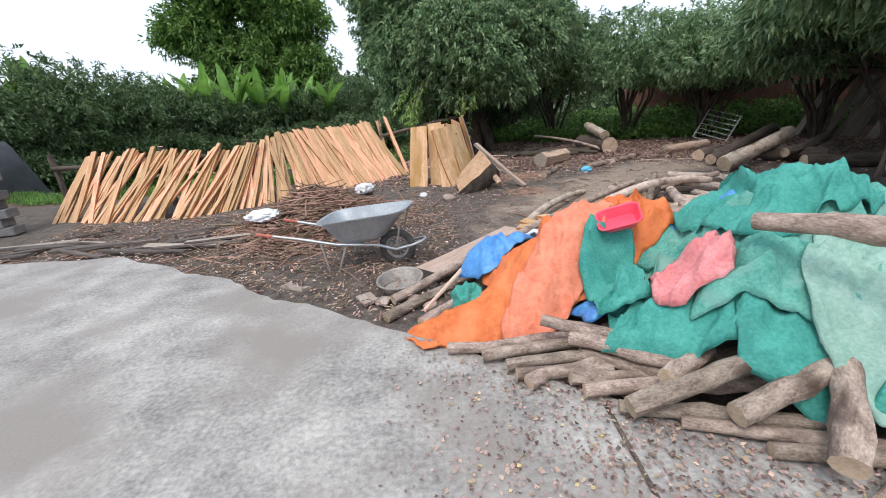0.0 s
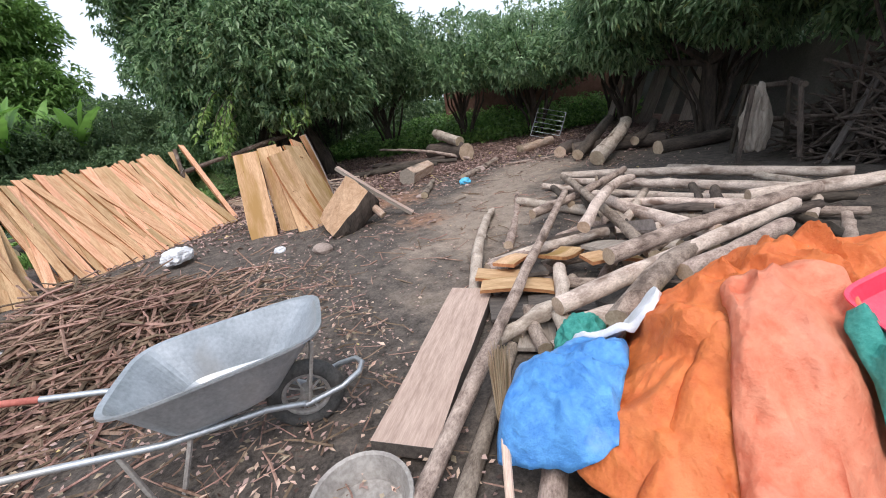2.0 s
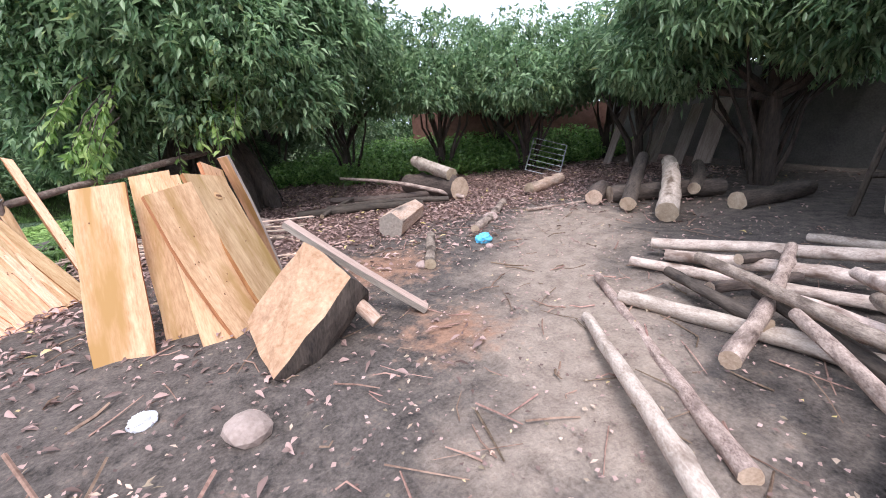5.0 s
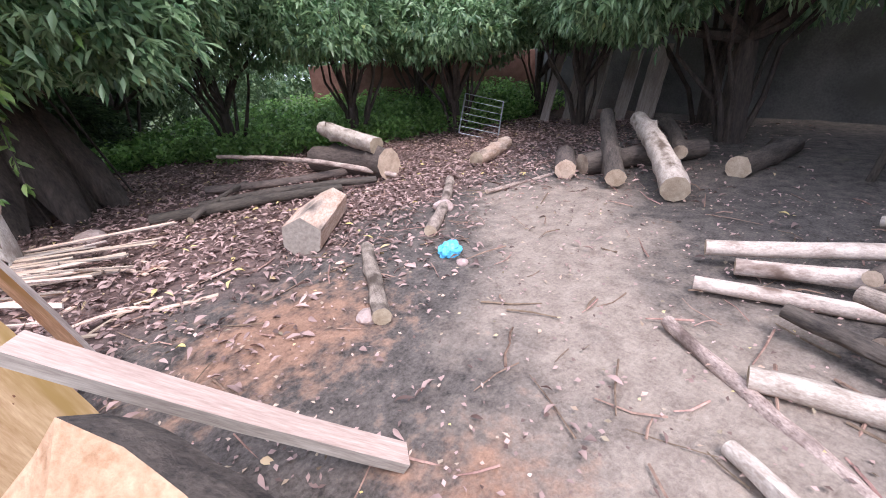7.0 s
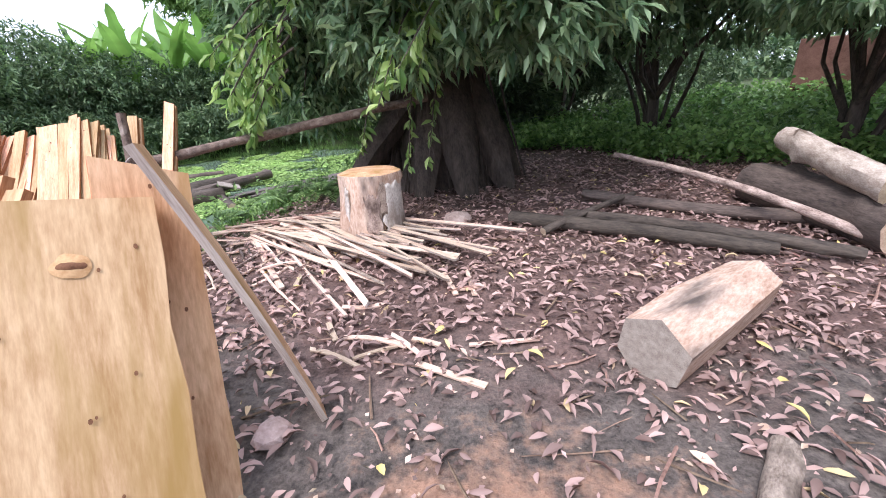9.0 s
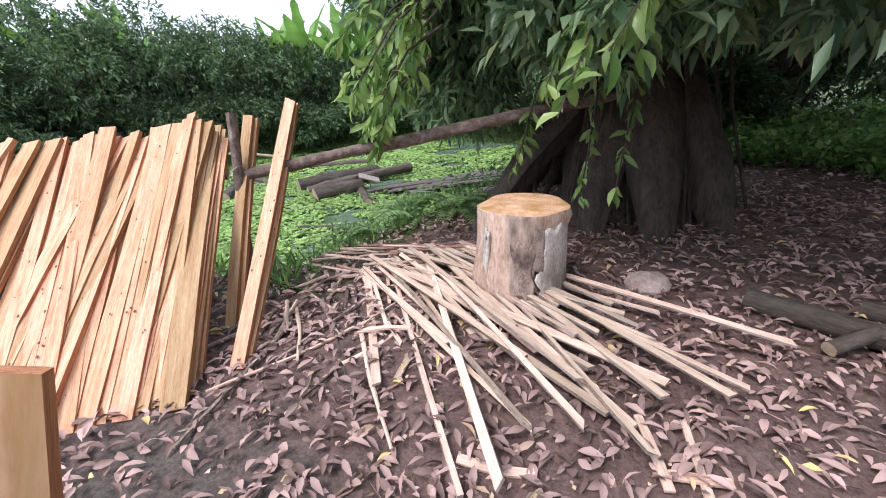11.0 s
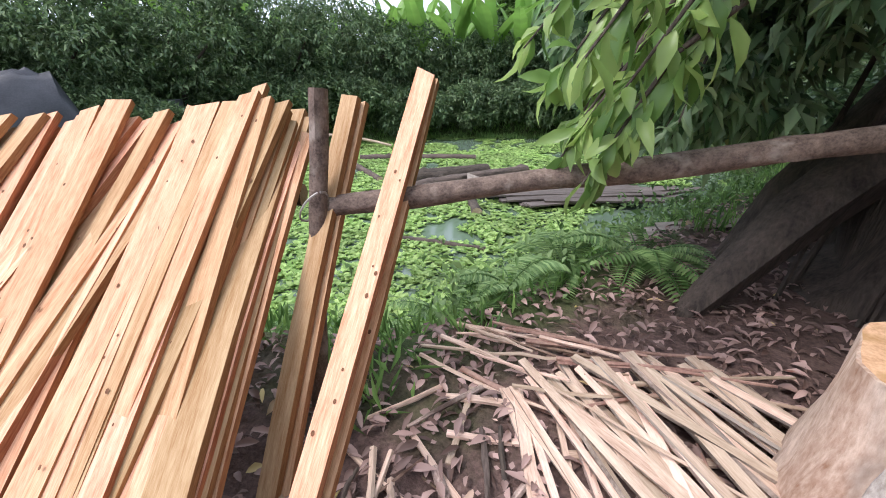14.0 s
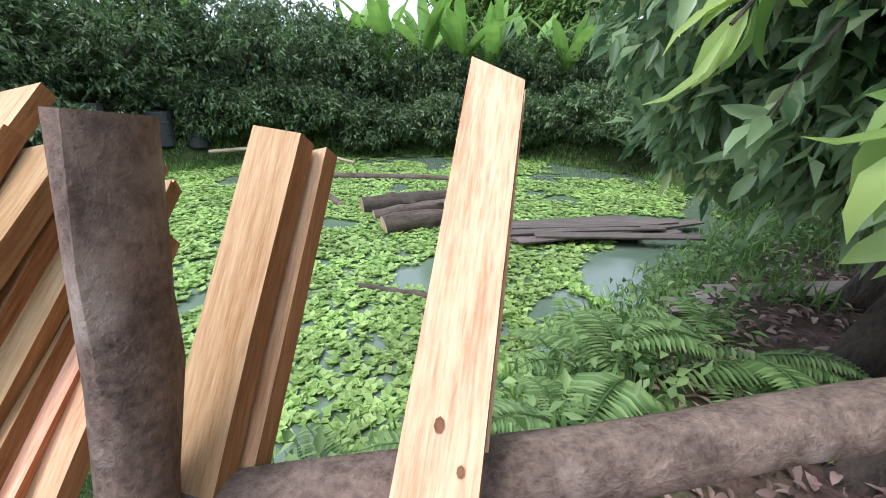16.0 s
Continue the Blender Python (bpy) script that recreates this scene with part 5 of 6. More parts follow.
cloth("red_sack", 1.37, 2.06, 0.36, 0.5, -28, PINK, 0.19, "faded red sack lying folded on the cloths", 0.1, 40, 9)
cloth("green_cloth", 2.3, 1.35, 0.7, 0.6, -30, DEEP_GREEN, 0.04, "dark green cloth at the end of the heap", 0.09, 46, 12)
cloth("green_cloth", 2.0, 2.35, 0.75, 0.8, 10, DEEP_GREEN, 0.15, "large bundled green sheet on top of the heap", 0.13, 56, 13, dirn=80)
cloth("white_sack", 0.9, 3.42, 0.34, 0.4, 30, WHITE_SACK, 0.13, "white woven sack behind the orange sheet", 0.07, 36, 14, category="sack")
cloth("yellow_sack", 1.45, 3.55, 0.35, 0.3, 50, YELLOW_SACK, 0.05, "crumpled yellow sack among the logs", 0.08, 30, 15, category="sack")


def bundle(x, y, z, sx, sy, sz, mat, label, seed, name="sack", rot=0):
    bm = bmesh.new()
    bmesh.ops.create_icosphere(bm, subdivisions=5, radius=1)
    for q in bm.verts:
        p = q.co.copy()
        k = 0.22 * ridge((p.x * 1.6 + seed, p.y * 1.6, p.z * 1.2)) + 0.1 * ridge((p.x * 4 + seed, p.y * 4, p.z * 3)) - 0.12
        q.co = Vector((p.x * sx, p.y * sy, max(p.z, -0.62) * sz)) * (0.9 + k)
    me = bpy.data.meshes.new(name)
    bm.to_mesh(me)
    bm.free()
    me.materials.append(mat)
    me.polygons.foreach_set("use_smooth", np.ones(len(me.polygons), dtype=bool))
    ob = new(name, me)
    ob.matrix_basis = pose(x, y, z, 0, 0, rot)
    return tagged(ob, label, "sack")


bundle(0.16, 2.84, 0.06, 0.14, 0.12, 0.16, DEEP_GREEN, "small tied green cloth bag on the orange sheet", 3, "cloth_bag")
bundle(1.0, 3.75, 0.05, 0.2, 0.14, 0.16, DEEP_GREEN, "green cloth bag lying among the logs", 5, "cloth_bag", 30)
bundle(-2.65, 6.0, 0.16, 0.28, 0.24, 0.09, WHITE_SACK, "crumpled white plastic sack on the twig heap", 9, "plastic_sack")
bundle(-1.55, 8.55, 0.0, 0.22, 0.16, 0.12, WHITE_SACK, "grey-white plastic bag by the planks", 11, "plastic_sack", 40)
bundle(3.38, 9.2, -0.07, 0.12, 0.09, 0.08, CYAN_PLASTIC, "light blue plastic bag on the path", 12, "plastic_bag")
bundle(-0.3, 7.88, -0.1, 0.08, 0.07, 0.05, WHITE_SACK, "scrap of white plastic on the ground", 13, "plastic_scrap")


def red_tray():
    def rr(w, h, z, n=32):
        return [(math.copysign(abs(math.cos(a)) ** 0.4, math.cos(a)) * w, math.copysign(abs(math.sin(a)) ** 0.4, math.sin(a)) * h, z) for a in np.linspace(0, 2 * math.pi, n, endpoint=False)]
    rings = [rr(0.13, 0.09, 0), rr(0.165, 0.125, 0.07), rr(0.18, 0.14, 0.075), rr(0.18, 0.14, 0.068), rr(0.16, 0.12, 0.06), rr(0.125, 0.085, 0.006)]
    v = [p for q in rings for p in q]
    f = [(i * 32 + k, i * 32 + (k + 1) % 32, (i + 1) * 32 + (k + 1) % 32, (i + 1) * 32 + k) for i in range(5) for k in range(32)]
    f += [tuple(range(31, -1, -1)), tuple(160 + k for k in range(32))]
    ob = new("plastic_tub", mesh_of("plastic_tub", v, f, RED_PLASTIC))
    ob.matrix_basis = pose(1.2, 2.6, 0.68, 26, -18, -20) @ Matrix.Diagonal((0.78, 0.78, 0.9, 1))
    tagged(ob, "bright red plastic tub lying on the tarpaulin", "tub")


red_tray()


def broom():
    root = empty("broom", along((0.22, 3.42, 0.16), (0.62, 4.05, 0.28)), "worn straw broom lying on the poles", "broom")
    v, f = [], []
    for k in range(160):
        a, r = rng.uniform(0, 6.28), rng.uniform(0, 0.03)
        e = 2.3 + rng.uniform(-0.4, 0.4)
        bv, bf, _ = tube_data([(r * math.cos(a), r * math.sin(a), 0), (r * e * math.cos(a), r * e * math.sin(a), rng.uniform(0.3, 0.45))], [0.003, 0.0015], 3)
        v, f = join((v, f), (bv, bf))
    part("bristles", mesh_of("bristles", v, f, BROOM), root)
    part("handle", mesh_of("handle", *tube_data([(0, 0, -0.75), (0, 0, 0.04)], [0.014, 0.02], 8)[:2], SLAT), root)


broom()

# ---------------------------------------------------------------- front log heap at the slab
FRONT = "sawn logs at the edge of the slab"
for a, b, r0, r1 in (
        ((-0.02, 2.24, 0.05), (0.85, 2.24, 0.08), 0.05, 0.055), ((0.19, 2.12, 0.05), (0.95, 2.14, 0.08), 0.05, 0.055), ((0.32, 2.01, 0.05), (0.95, 2.02, 0.06), 0.05, 0.05),
        ((0.36, 1.92, 0.05), (0.9, 1.92, 0.05), 0.055, 0.05), ((0.56, 2.17, 0.24), (1.25, 1.88, 0.2), 0.05, 0.06), ((0.7, 2.06, 0.17), (1.2, 1.72, 0.17), 0.055, 0.06),
        ((0.76, 2.05, 0.08), (1.2, 1.72, 0.08), 0.05, 0.06), ((0.64, 1.85, 0.05), (1.4, 1.74, 0.06), 0.05, 0.055), ((0.68, 1.74, 0.05), (1.7, 1.6, 0.06), 0.05, 0.055),
        ((0.81, 1.52, 0.12), (1.4, 1.6, 0.25), 0.07, 0.07), ((0.81, 1.62, 0.04), (1.75, 1.36, 0.05), 0.05, 0.055), ((1.22, 1.4, 0.14), (1.72, 1.5, 0.28), 0.075, 0.08),
        ((1.42, 1.1, 0.15), (1.75, 1.5, 0.3), 0.08, 0.085), ((1.05, 1.5, 0.03), (1.9, 1.22, 0.04), 0.045, 0.05), ((1.31, 1.3, 0.04), (2.1, 1.15, 0.05), 0.05, 0.055),
        ((1.35, 1.82, 0.2), (1.02, 1.6, 0.2), 0.07, 0.065), ((1.5, 1.02, 0.05), (2.2, 1.3, 0.08), 0.06, 0.06), ((0.95, 2.2, 0.12), (1.5, 2.0, 0.15), 0.06, 0.06), ((1.6, 0.95, 0.1), (2.1, 1.3, 0.2), 0.07, 0.07),
        ((0.9, 1.95, 0.05), (1.6, 1.9, 0.08), 0.06, 0.06), ((1.4, 1.7, 0.1), (2.2, 1.5, 0.15), 0.07, 0.07)):
    log_thing(a, b, r0 * 0.72, r1 * 0.72, BARK, "round grey-brown sawn log in the front heap", FRONT)
log_thing((1.5, 1.84, 0.88), (1.85, 1.25, 0.92), 0.045, 0.055, BARK, "dark branch lying on the green cloths", FRONT)
log_thing((0.41, 1.84, 0.045), (0.5, 1.9, 0.05), 0.045, 0.045, BARK, "short log offcut on the slab", FRONT)

# ---------------------------------------------------------------- long poles and log heap beside the path
HEAP = "logs heaped beside the path"
for a, b, r0, r1, mt in (
        ((-0.47, 3.22, -0.06), (2.85, 5.85, 0.27), 0.045, 0.036, BARK), ((-0.5, 2.93, -0.07), (0.75, 4.1, -0.06), 0.045, 0.04, BARK), ((-0.2, 2.75, -0.06), (0.85, 3.75, 0.0), 0.06, 0.05, BARK),
        ((0.93, 4.88, -0.07), (2.55, 7.0, -0.08), 0.06, 0.04, PALE_BARK), ((1.85, 5.66, -0.08), (3.32, 7.44, -0.08), 0.055, 0.04, BARK),
        ((4.3, 7.47, 0.02), (5.5, 4.2, 0.12), 0.06, 0.06, PALE_BARK), ((4.2, 7.26, -0.04), (5.0, 4.2, 0.04), 0.06, 0.06, PALE_BARK), ((3.85, 7.43, -0.06), (4.3, 4.5, 0.04), 0.05, 0.055, PALE_BARK),
        ((3.02, 7.01, -0.06), (3.2, 5.2, -0.04), 0.065, 0.06, PALE_BARK), ((3.5, 6.0, 0.06), (2.8, 4.05, 0.16), 0.07, 0.075, PALE_BARK), ((4.4, 6.32, 0.2), (2.46, 6.0, 0.06), 0.045, 0.055, BARK),
        ((3.6, 6.7, 0.22), (2.1, 4.1, 0.16), 0.045, 0.05, BARK), ((3.95, 5.82, 0.22), (1.97, 4.69, 0.3), 0.045, 0.055, PALE_BARK), ((1.29, 5.2, -0.05), (2.85, 5.3, 0.0), 0.065, 0.06, BARK),
        ((1.36, 5.3, -0.05), (2.6, 5.0, 0.02), 0.05, 0.05, PALE_BARK), ((1.71, 4.19, 0.25), (4.2, 4.0, 0.25), 0.065, 0.06, BARK), ((1.05, 4.0, 0.16), (3.7, 3.95, 0.22), 0.065, 0.055, PALE_BARK),
        ((1.07, 3.55, 0.25), (2.3, 3.95, 0.2), 0.075, 0.07, BARK), ((1.56, 4.55, 0.1), (1.22, 4.13, 0.02), 0.05, 0.05, PALE_BARK), ((1.1, 4.05, 0.06), (0.78, 3.55, 0.04), 0.05, 0.05, PALE_BARK),
        ((0.66, 4.13, 0.02), (1.12, 4.13, 0.08), 0.05, 0.05, PALE_BARK), ((0.85, 3.9, -0.02), (1.02, 4.25, 0.04), 0.05, 0.05, BARK), ((1.05, 3.89, 0.08), (2.1, 3.4, 0.1), 0.06, 0.06, PALE_BARK), ((1.8, 3.68, 0.26), (3.0, 3.7, 0.26), 0.06, 0.06, BARK),
        ((5.65, 6.5, -0.03), (4.9, 4.3, 0.08), 0.05, 0.05, PALE_BARK), ((3.95, 4.45, 0.16), (5.0, 3.7, 0.22), 0.07, 0.07, PALE_BARK), ((3.43, 5.6, 0.04), (3.75, 4.2, 0.14), 0.055, 0.06, PALE_BARK)):
    log_thing(a, b, r0, r1, mt, "long round pole with pale peeling bark" if mt is PALE_BARK else "long brown pole with rough bark", HEAP, bend=0.05)
for k in range(46):
    x, y = rng.uniform(1.2, 4.6), rng.uniform(3.3, 6.6)
    if x * 1.25 + 2.9 < y or x > y + 0.6:
        x, y = rng.uniform(1.6, 3.6), rng.uniform(3.4, 4.9)
    a = rng.normal(0.1, 0.7)
    ln = rng.uniform(0.45, 1.3)
    z = -0.06 + 0.16 * rng.random() * min(1, (x - 1.0) / 1.5)
    log_thing((x - math.cos(a) * ln / 2, y - math.sin(a) * ln / 2, z), (x + math.cos(a) * ln / 2, y + math.sin(a) * ln / 2, z + rng.normal(0, 0.05)), 0.05, 0.045, (BARK, PALE_BARK, DARK_BARK)[k % 3], "short round log low in the heap", HEAP)
OFF = "sawn offcuts on the log heap"
for x, y, z, w, ln, rot, tilt, mt in ((1.2, 4.86, 0.02, 0.18, 0.4, -38, 4, BOARD), (1.4, 4.95, 0.06, 0.16, 0.34, 25, 8, BOARD), (1.72, 4.72, 0.1, 0.2, 0.4, 20, 10, BOARD), (1.18, 4.62, 0.0, 0.17, 0.55, -38, 3, BOARD), (1.9, 4.35, 0.1, 0.17, 0.4, -18, 8, BOARD), (2.1, 4.55, 0.1, 0.18, 0.4, 4, 9, OLD_BOARD), (1.45, 4.75, 0.04, 0.16, 0.36, 60, 6, DARK_BOARD), (1.15, 4.42, -0.07, 0.3, 0.6, -30, 1, DARK_BOARD), (1.35, 4.2, -0.06, 0.26, 0.6, -35, 2, DARK_BOARD), (1.75, 3.95, -0.02, 0.24, 0.6, 10, 5, DARK_BOARD), (2.7, 4.7, 0.08, 0.2, 0.5, 40, 8, DARK_BOARD), (1.0, 4.15, -0.08, 0.2, 0.5, 50, 0, OLD_BOARD)):
    ob = new("offcut", plank_mesh(w * 1.25, 0.028, ln * 1.1, int(x * 100 + y * 10), [mt, PLANK_EDGE if mt is BOARD else mt]))
    ob.matrix_basis = pose(x, y, z + 0.03, 90 + tilt, tilt * 0.5, rot + 90) @ Matrix.Translation((0, 0, -ln / 2))
    tagged(ob, "short sawn board offcut lying on the logs" if mt is BOARD else "dark damp board lying among the logs", "offcut", OFF)

# ---------------------------------------------------------------- logs beyond the path
YARD = "loose logs on the leaf litter"
for a, b, r0, r1, mt, lb in (
        ((2.33, 8.87, -0.07), (3.0, 9.9, -0.07), 0.065, 0.055, BARK, "short weathered log on the path edge"), ((3.6, 9.65, -0.07), (5.2, 10.8, -0.07), 0.065, 0.06, BARK, "brown weathered log on the leaf litter"),
        ((2.0, 12.88, -0.06), (4.1, 11.85, -0.04), 0.08, 0.06, DARK_BARK, "long dark branch on the leaf litter"), ((2.6, 12.95, -0.05), (4.6, 11.7, -0.02), 0.06, 0.05, DARK_BARK, "dark branch on the leaf litter"),
        ((2.9, 13.6, 0.0), (4.9, 12.6, -0.04), 0.06, 0.07, DARK_BARK, "dark branch on the leaf litter"), ((2.3, 12.4, -0.05), (3.5, 13.6, -0.02), 0.04, 0.03, DARK_BARK, "thin dark branch on the leaf litter"),
        ((3.4, 14.2, 0.35), (5.0, 11.7, -0.06), 0.03, 0.045, BARK, "long slim pole propped on a log"),
        ((4.75, 13.5, 0.1), (5.0, 11.85, 0.1), 0.22, 0.24, DARK_BARK, "thick dark rotting log"), ((4.9, 13.35, 0.6), (4.88, 11.95, 0.4), 0.13, 0.13, PALE_BARK, "pale split trunk lying on a dark log"),
        ((6.2, 11.1, 0.0), (7.5, 11.4, 0.02), 0.12, 0.12, STUMP, "short yellowish log on the leaf litter"), ((5.7, 8.05, 0.02), (7.9, 9.2, 0.42), 0.15, 0.13, PALE_BARK, "thick pale log propped on others"),
        ((5.9, 8.75, 0.02), (7.9, 9.7, 0.5), 0.12, 0.11, DARK_BARK, "thick dark log propped on others"), ((6.4, 9.4, 0.02), (8.0, 8.3, 0.02), 0.15, 0.15, DARK_BARK, "thick dark log under the propped logs"),
        ((7.0, 7.7, -0.0), (8.6, 7.3, 0.02), 0.14, 0.13, DARK_BARK, "dark log near the wall"), ((6.1, 9.5, 0.0), (6.9, 9.9, 0.0), 0.15, 0.15, DARK_BARK, "short dark log with a cut end"), ((7.2, 8.4, 0.1), (8.6, 9.0, 0.3), 0.1, 0.1, DARK_BARK, "dark log in the stack"),
        ((5.0, 10.0, -0.08), (6.6, 9.6, -0.08), 0.03, 0.02, BARK, "thin bent stick on the ground")):
    log_thing(a, b, r0, r1, mt, lb, YARD)


def squared_log():
    """Half-hewn pale log with flat top."""
    v, f, s = tube_data([(0, 0, 0), (0, 0, 0.45), (0, 0, 1.15)], [0.21, 0.2, 0.17], 6, 0.2, 4)
    ob = new("hewn_log", mesh_of("hewn_log", v, f, [STUMP, OLD_BOARD], s))
    ob.matrix_basis = along((2.62, 10.35, 0.05), (3.75, 11.35, 0.06), 10)
    tagged(ob, "pale squared log with a flat hewn top", "log", YARD)


squared_log()


def stump():
    pts = [(0, 0, -0.05), (0, 0, 0.2), (0.01, 0, 0.45), (0.03, 0.01, 0.66), (0.03, 0.01, 0.69)]
    v, f, s = tube_data(pts, [0.335, 0.32, 0.305, 0.31, 0.295], 26, 0.2, 6)
    ob = new("stump", mesh_of("stump", v, f, [STUMP, BOARD], s, True))
    ob.matrix_basis = pose(0.5, 12.62, -0.12)
    tagged(ob, "tall cut tree stump block with pale stained sides", "stump")
    for nm, mat, a0, a1, z0, z1, sd in (("bark_patch", WHITE_BARK, -48, 12, 0.06, 0.6, 1), ("stain", BARK, -84, -58, 0.1, 0.5, 2), ("stain", BARK, -60, -46, 0.3, 0.62, 3), ("bark_patch", WHITE_BARK, -128, -118, 0.2, 0.55, 4)):
        pv, pf = [], []
        for i in range(13):
            for k in range(17):
                q = k / 16
                z = z0 + (z1 - z0) * i / 12
                rag = 1 + 0.5 * noise.noise((z * 9, sd, 0.3)) * (1 if abs(q - 0.5) > 0.3 else 0.3)
                top = 0.1 * noise.noise((q * 5, sd * 3.0, 1)) * abs(i / 6 - 1)
                a = radians(a0 + (a1 - a0) * (0.5 + (q - 0.5) * rag))
                zz = z + top
                c = Vector((0.01 + 0.03 * zz, 0, zz))
                base = 0.333 - 0.045 * min(zz, 0.6)
                r = base * (1 + 0.03) + 0.004 + 0.004 * noise.noise((a * 5, zz * 9, sd))
                pv.append((c.x + r * math.cos(a), c.y + r * math.sin(a), c.z))
        pf = [(i * 17 + k, i * 17 + k + 1, (i + 1) * 17 + k + 1, (i + 1) * 17 + k) for i in range(12) for k in range(16)]
        pt = part(nm, mesh_of(nm, pv, pf, mat, smooth=True), ob, "pale peeling bark" if nm == "bark_patch" else "dark damp stain")
        pt.modifiers.new("thickness", 'SOLIDIFY').thickness = 0.02


stump()
SL = "slats scattered by the stump"
for k in range(46):
    t = rng.uniform(0, 1)
    a = Vector((-0.85 + 0.75 * t + rng.normal(0, 0.08), 12.45 + 0.75 * t + rng.normal(0, 0.12), -0.09 + 0.0025 * k))
    ang = radians(rng.normal(-40, 11) + 12 * t)
    ln = rng.uniform(1.2, 2.5)
    b = a + Vector((math.cos(ang) * ln, math.sin(ang) * ln, rng.uniform(-0.02, 0.02)))
    ob = new("slat", plank_mesh(rng.uniform(0.028, 0.06), rng.uniform(0.012, 0.022), ln, 300 + k, [SLAT, OLD_BOARD if k % 2 else BARK]))
    ob.matrix_basis = along(a, b, 90 * 0 + rng.normal(0, 15))
    tagged(ob, "thin pale bark-edged slat on the leaf litter", "slat", SL)
for k in range(16):
    x, y = rng.uniform(-1.2, 0.4), rng.uniform(11.3, 12.4)
    a = rng.uniform(0, 3.14)
    ln = rng.uniform(0.35, 0.9)
    ob = new("slat", plank_mesh(rng.uniform(0.02, 0.04), 0.015, ln, 400 + k, [SLAT, SLAT]))
    ob.matrix_basis = along((x, y, -0.1), (x + math.cos(a) * ln, y + math.sin(a) * ln, -0.09))
    tagged(ob, "thin weathered slat on the leaf litter", "slat", SL)
for k in range(12):
    x, y = rng.uniform(0.6, 1.8), rng.uniform(10.2, 11.3)
    a = rng.uniform(0, 3.14)
    ln = rng.uniform(0.15, 0.45)
    ob = new("slat", plank_mesh(rng.uniform(0.02, 0.05), 0.012, ln, 500 + k, [SLAT, SLAT]))
    ob.matrix_basis = along((x, y, -0.1), (x + math.cos(a) * ln, y + math.sin(a) * ln, -0.095))
    tagged(ob, "short splintered slat offcut on the ground", "slat", SL)

for k in range(22):
    x, y = rng.uniform(-1.15, -0.05), rng.uniform(11.5, 12.45)
    a, ln = rng.normal(-1.25, 0.45), rng.uniform(0.3, 1.1)
    log_thing((x, y, -0.1), (x + math.cos(a) * ln, y + math.sin(a) * ln, -0.085), rng.uniform(0.006, 0.02), 0.008, (BARK, DARK_BARK, SLAT)[k % 3], "thin bare stick on the leaf litter", "sticks by the planks", "stick", seg=6)
for k in range(26):
    x, y = rng.uniform(-1.4, -0.3), rng.uniform(12.3, 12.85)
    a, ln = rng.normal(0.35, 0.25), rng.uniform(0.4, 1.0)
    log_thing((x, y, gz(x, y) + 0.05 + 0.003 * k), (x + math.cos(a) * ln, y + math.sin(a) * ln, gz(x, y) + 0.06 + 0.003 * k), rng.uniform(0.006, 0.016), 0.007, (TWIG_LOG, SLAT)[k % 2], "brown twig heaped at the top of the bank", "sticks by the planks", "stick", seg=6)

# metal rack, boards on the wall, wicker stand by the shed
def rack():
    root = empty("metal_rack", pose(8.75, 12.92, 0.3, 56, 16, -48) @ Matrix.Diagonal((0.82, 0.82, 0.82, 1)), "rusty white metal bed rack leaning in the bushes", "rack")
    for x in (-0.55, 0.55):
        part("side_rail", mesh_of("side_rail", *tube_data([(x, -0.6, 0), (x, 0.6, 0)], [0.02, 0.02], 7)[:2], STEEL, smooth=True), root)
    for k in range(7):
        y = -0.6 + 0.2 * k
        part("bar", mesh_of("bar", *tube_data([(-0.55, y, 0), (0.55, y, 0)], [0.012, 0.012], 6)[:2], STEEL, smooth=True), root)


rack()
for k, (x, y, w, h) in enumerate(((11.0, 12.6, 0.25, 1.5), (11.5, 12.2, 0.3, 1.6), (11.9, 11.8, 0.35, 1.5), (11.6, 10.9, 0.3, 1.4), (11.9, 10.4, 0.45, 1.5), (11.2, 11.5, 0.2, 1.4))):
    board((x, y, -0.14), (x + 0.8, y - 0.05, h), w, 0.04, "grey weathered board leaning near the yard wall", [OLD_BOARD, OLD_BOARD], rng.normal(0, 8), group="boards near the wall")


def stand():
    root = empty("wooden_stand", pose(7.2, 5.9, -0.12, 0, 0, 35), "old wooden stand with grey sacks hung on it", "stand")
    for x, y in ((-0.35, -0.25), (0.35, -0.25), (-0.3, 0.3), (0.35, 0.3)):
        part("leg", mesh_of("leg", *tube_data([(x * 1.4, y * 1.4, 0), (x, y, 1.15)], [0.04, 0.035], 7)[:2], DARK_BARK, smooth=True), root)
    for z in (0.55, 1.1):
        part("crossbar", mesh_of("crossbar", *tube_data([(-0.45, -0.28, z), (0.45, -0.28, z + 0.05)], [0.045, 0.04], 7)[:2], DARK_BARK, smooth=True), root)
        part("crossbar", mesh_of("crossbar", *tube_data([(0.4, -0.3, z), (0.4, 0.35, z)], [0.045, 0.04], 7)[:2], DARK_BARK, smooth=True), root)


stand()
bundle(7.0, 6.0, 0.42, 0.26, 0.2, 0.62, OLD_BOARD, "grey weathered sack slumped against the stand", 21, "grey_sack")
# the dark board tone stands in for shade on these poles
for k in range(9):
    board((6.9 + 0.16 * k, 5.0 - 0.13 * k + rng.normal(0, 0.05), -0.12), (8.0 + 0.14 * k, 4.9 - 0.1 * k, 1.2 + rng.normal(0, 0.1)), 0.09, 0.04, "weathered pole leaning in the shade, its colour darkened to suit", [DARK_BOARD, DARK_BOARD], name="pole", group="poles in the shade")


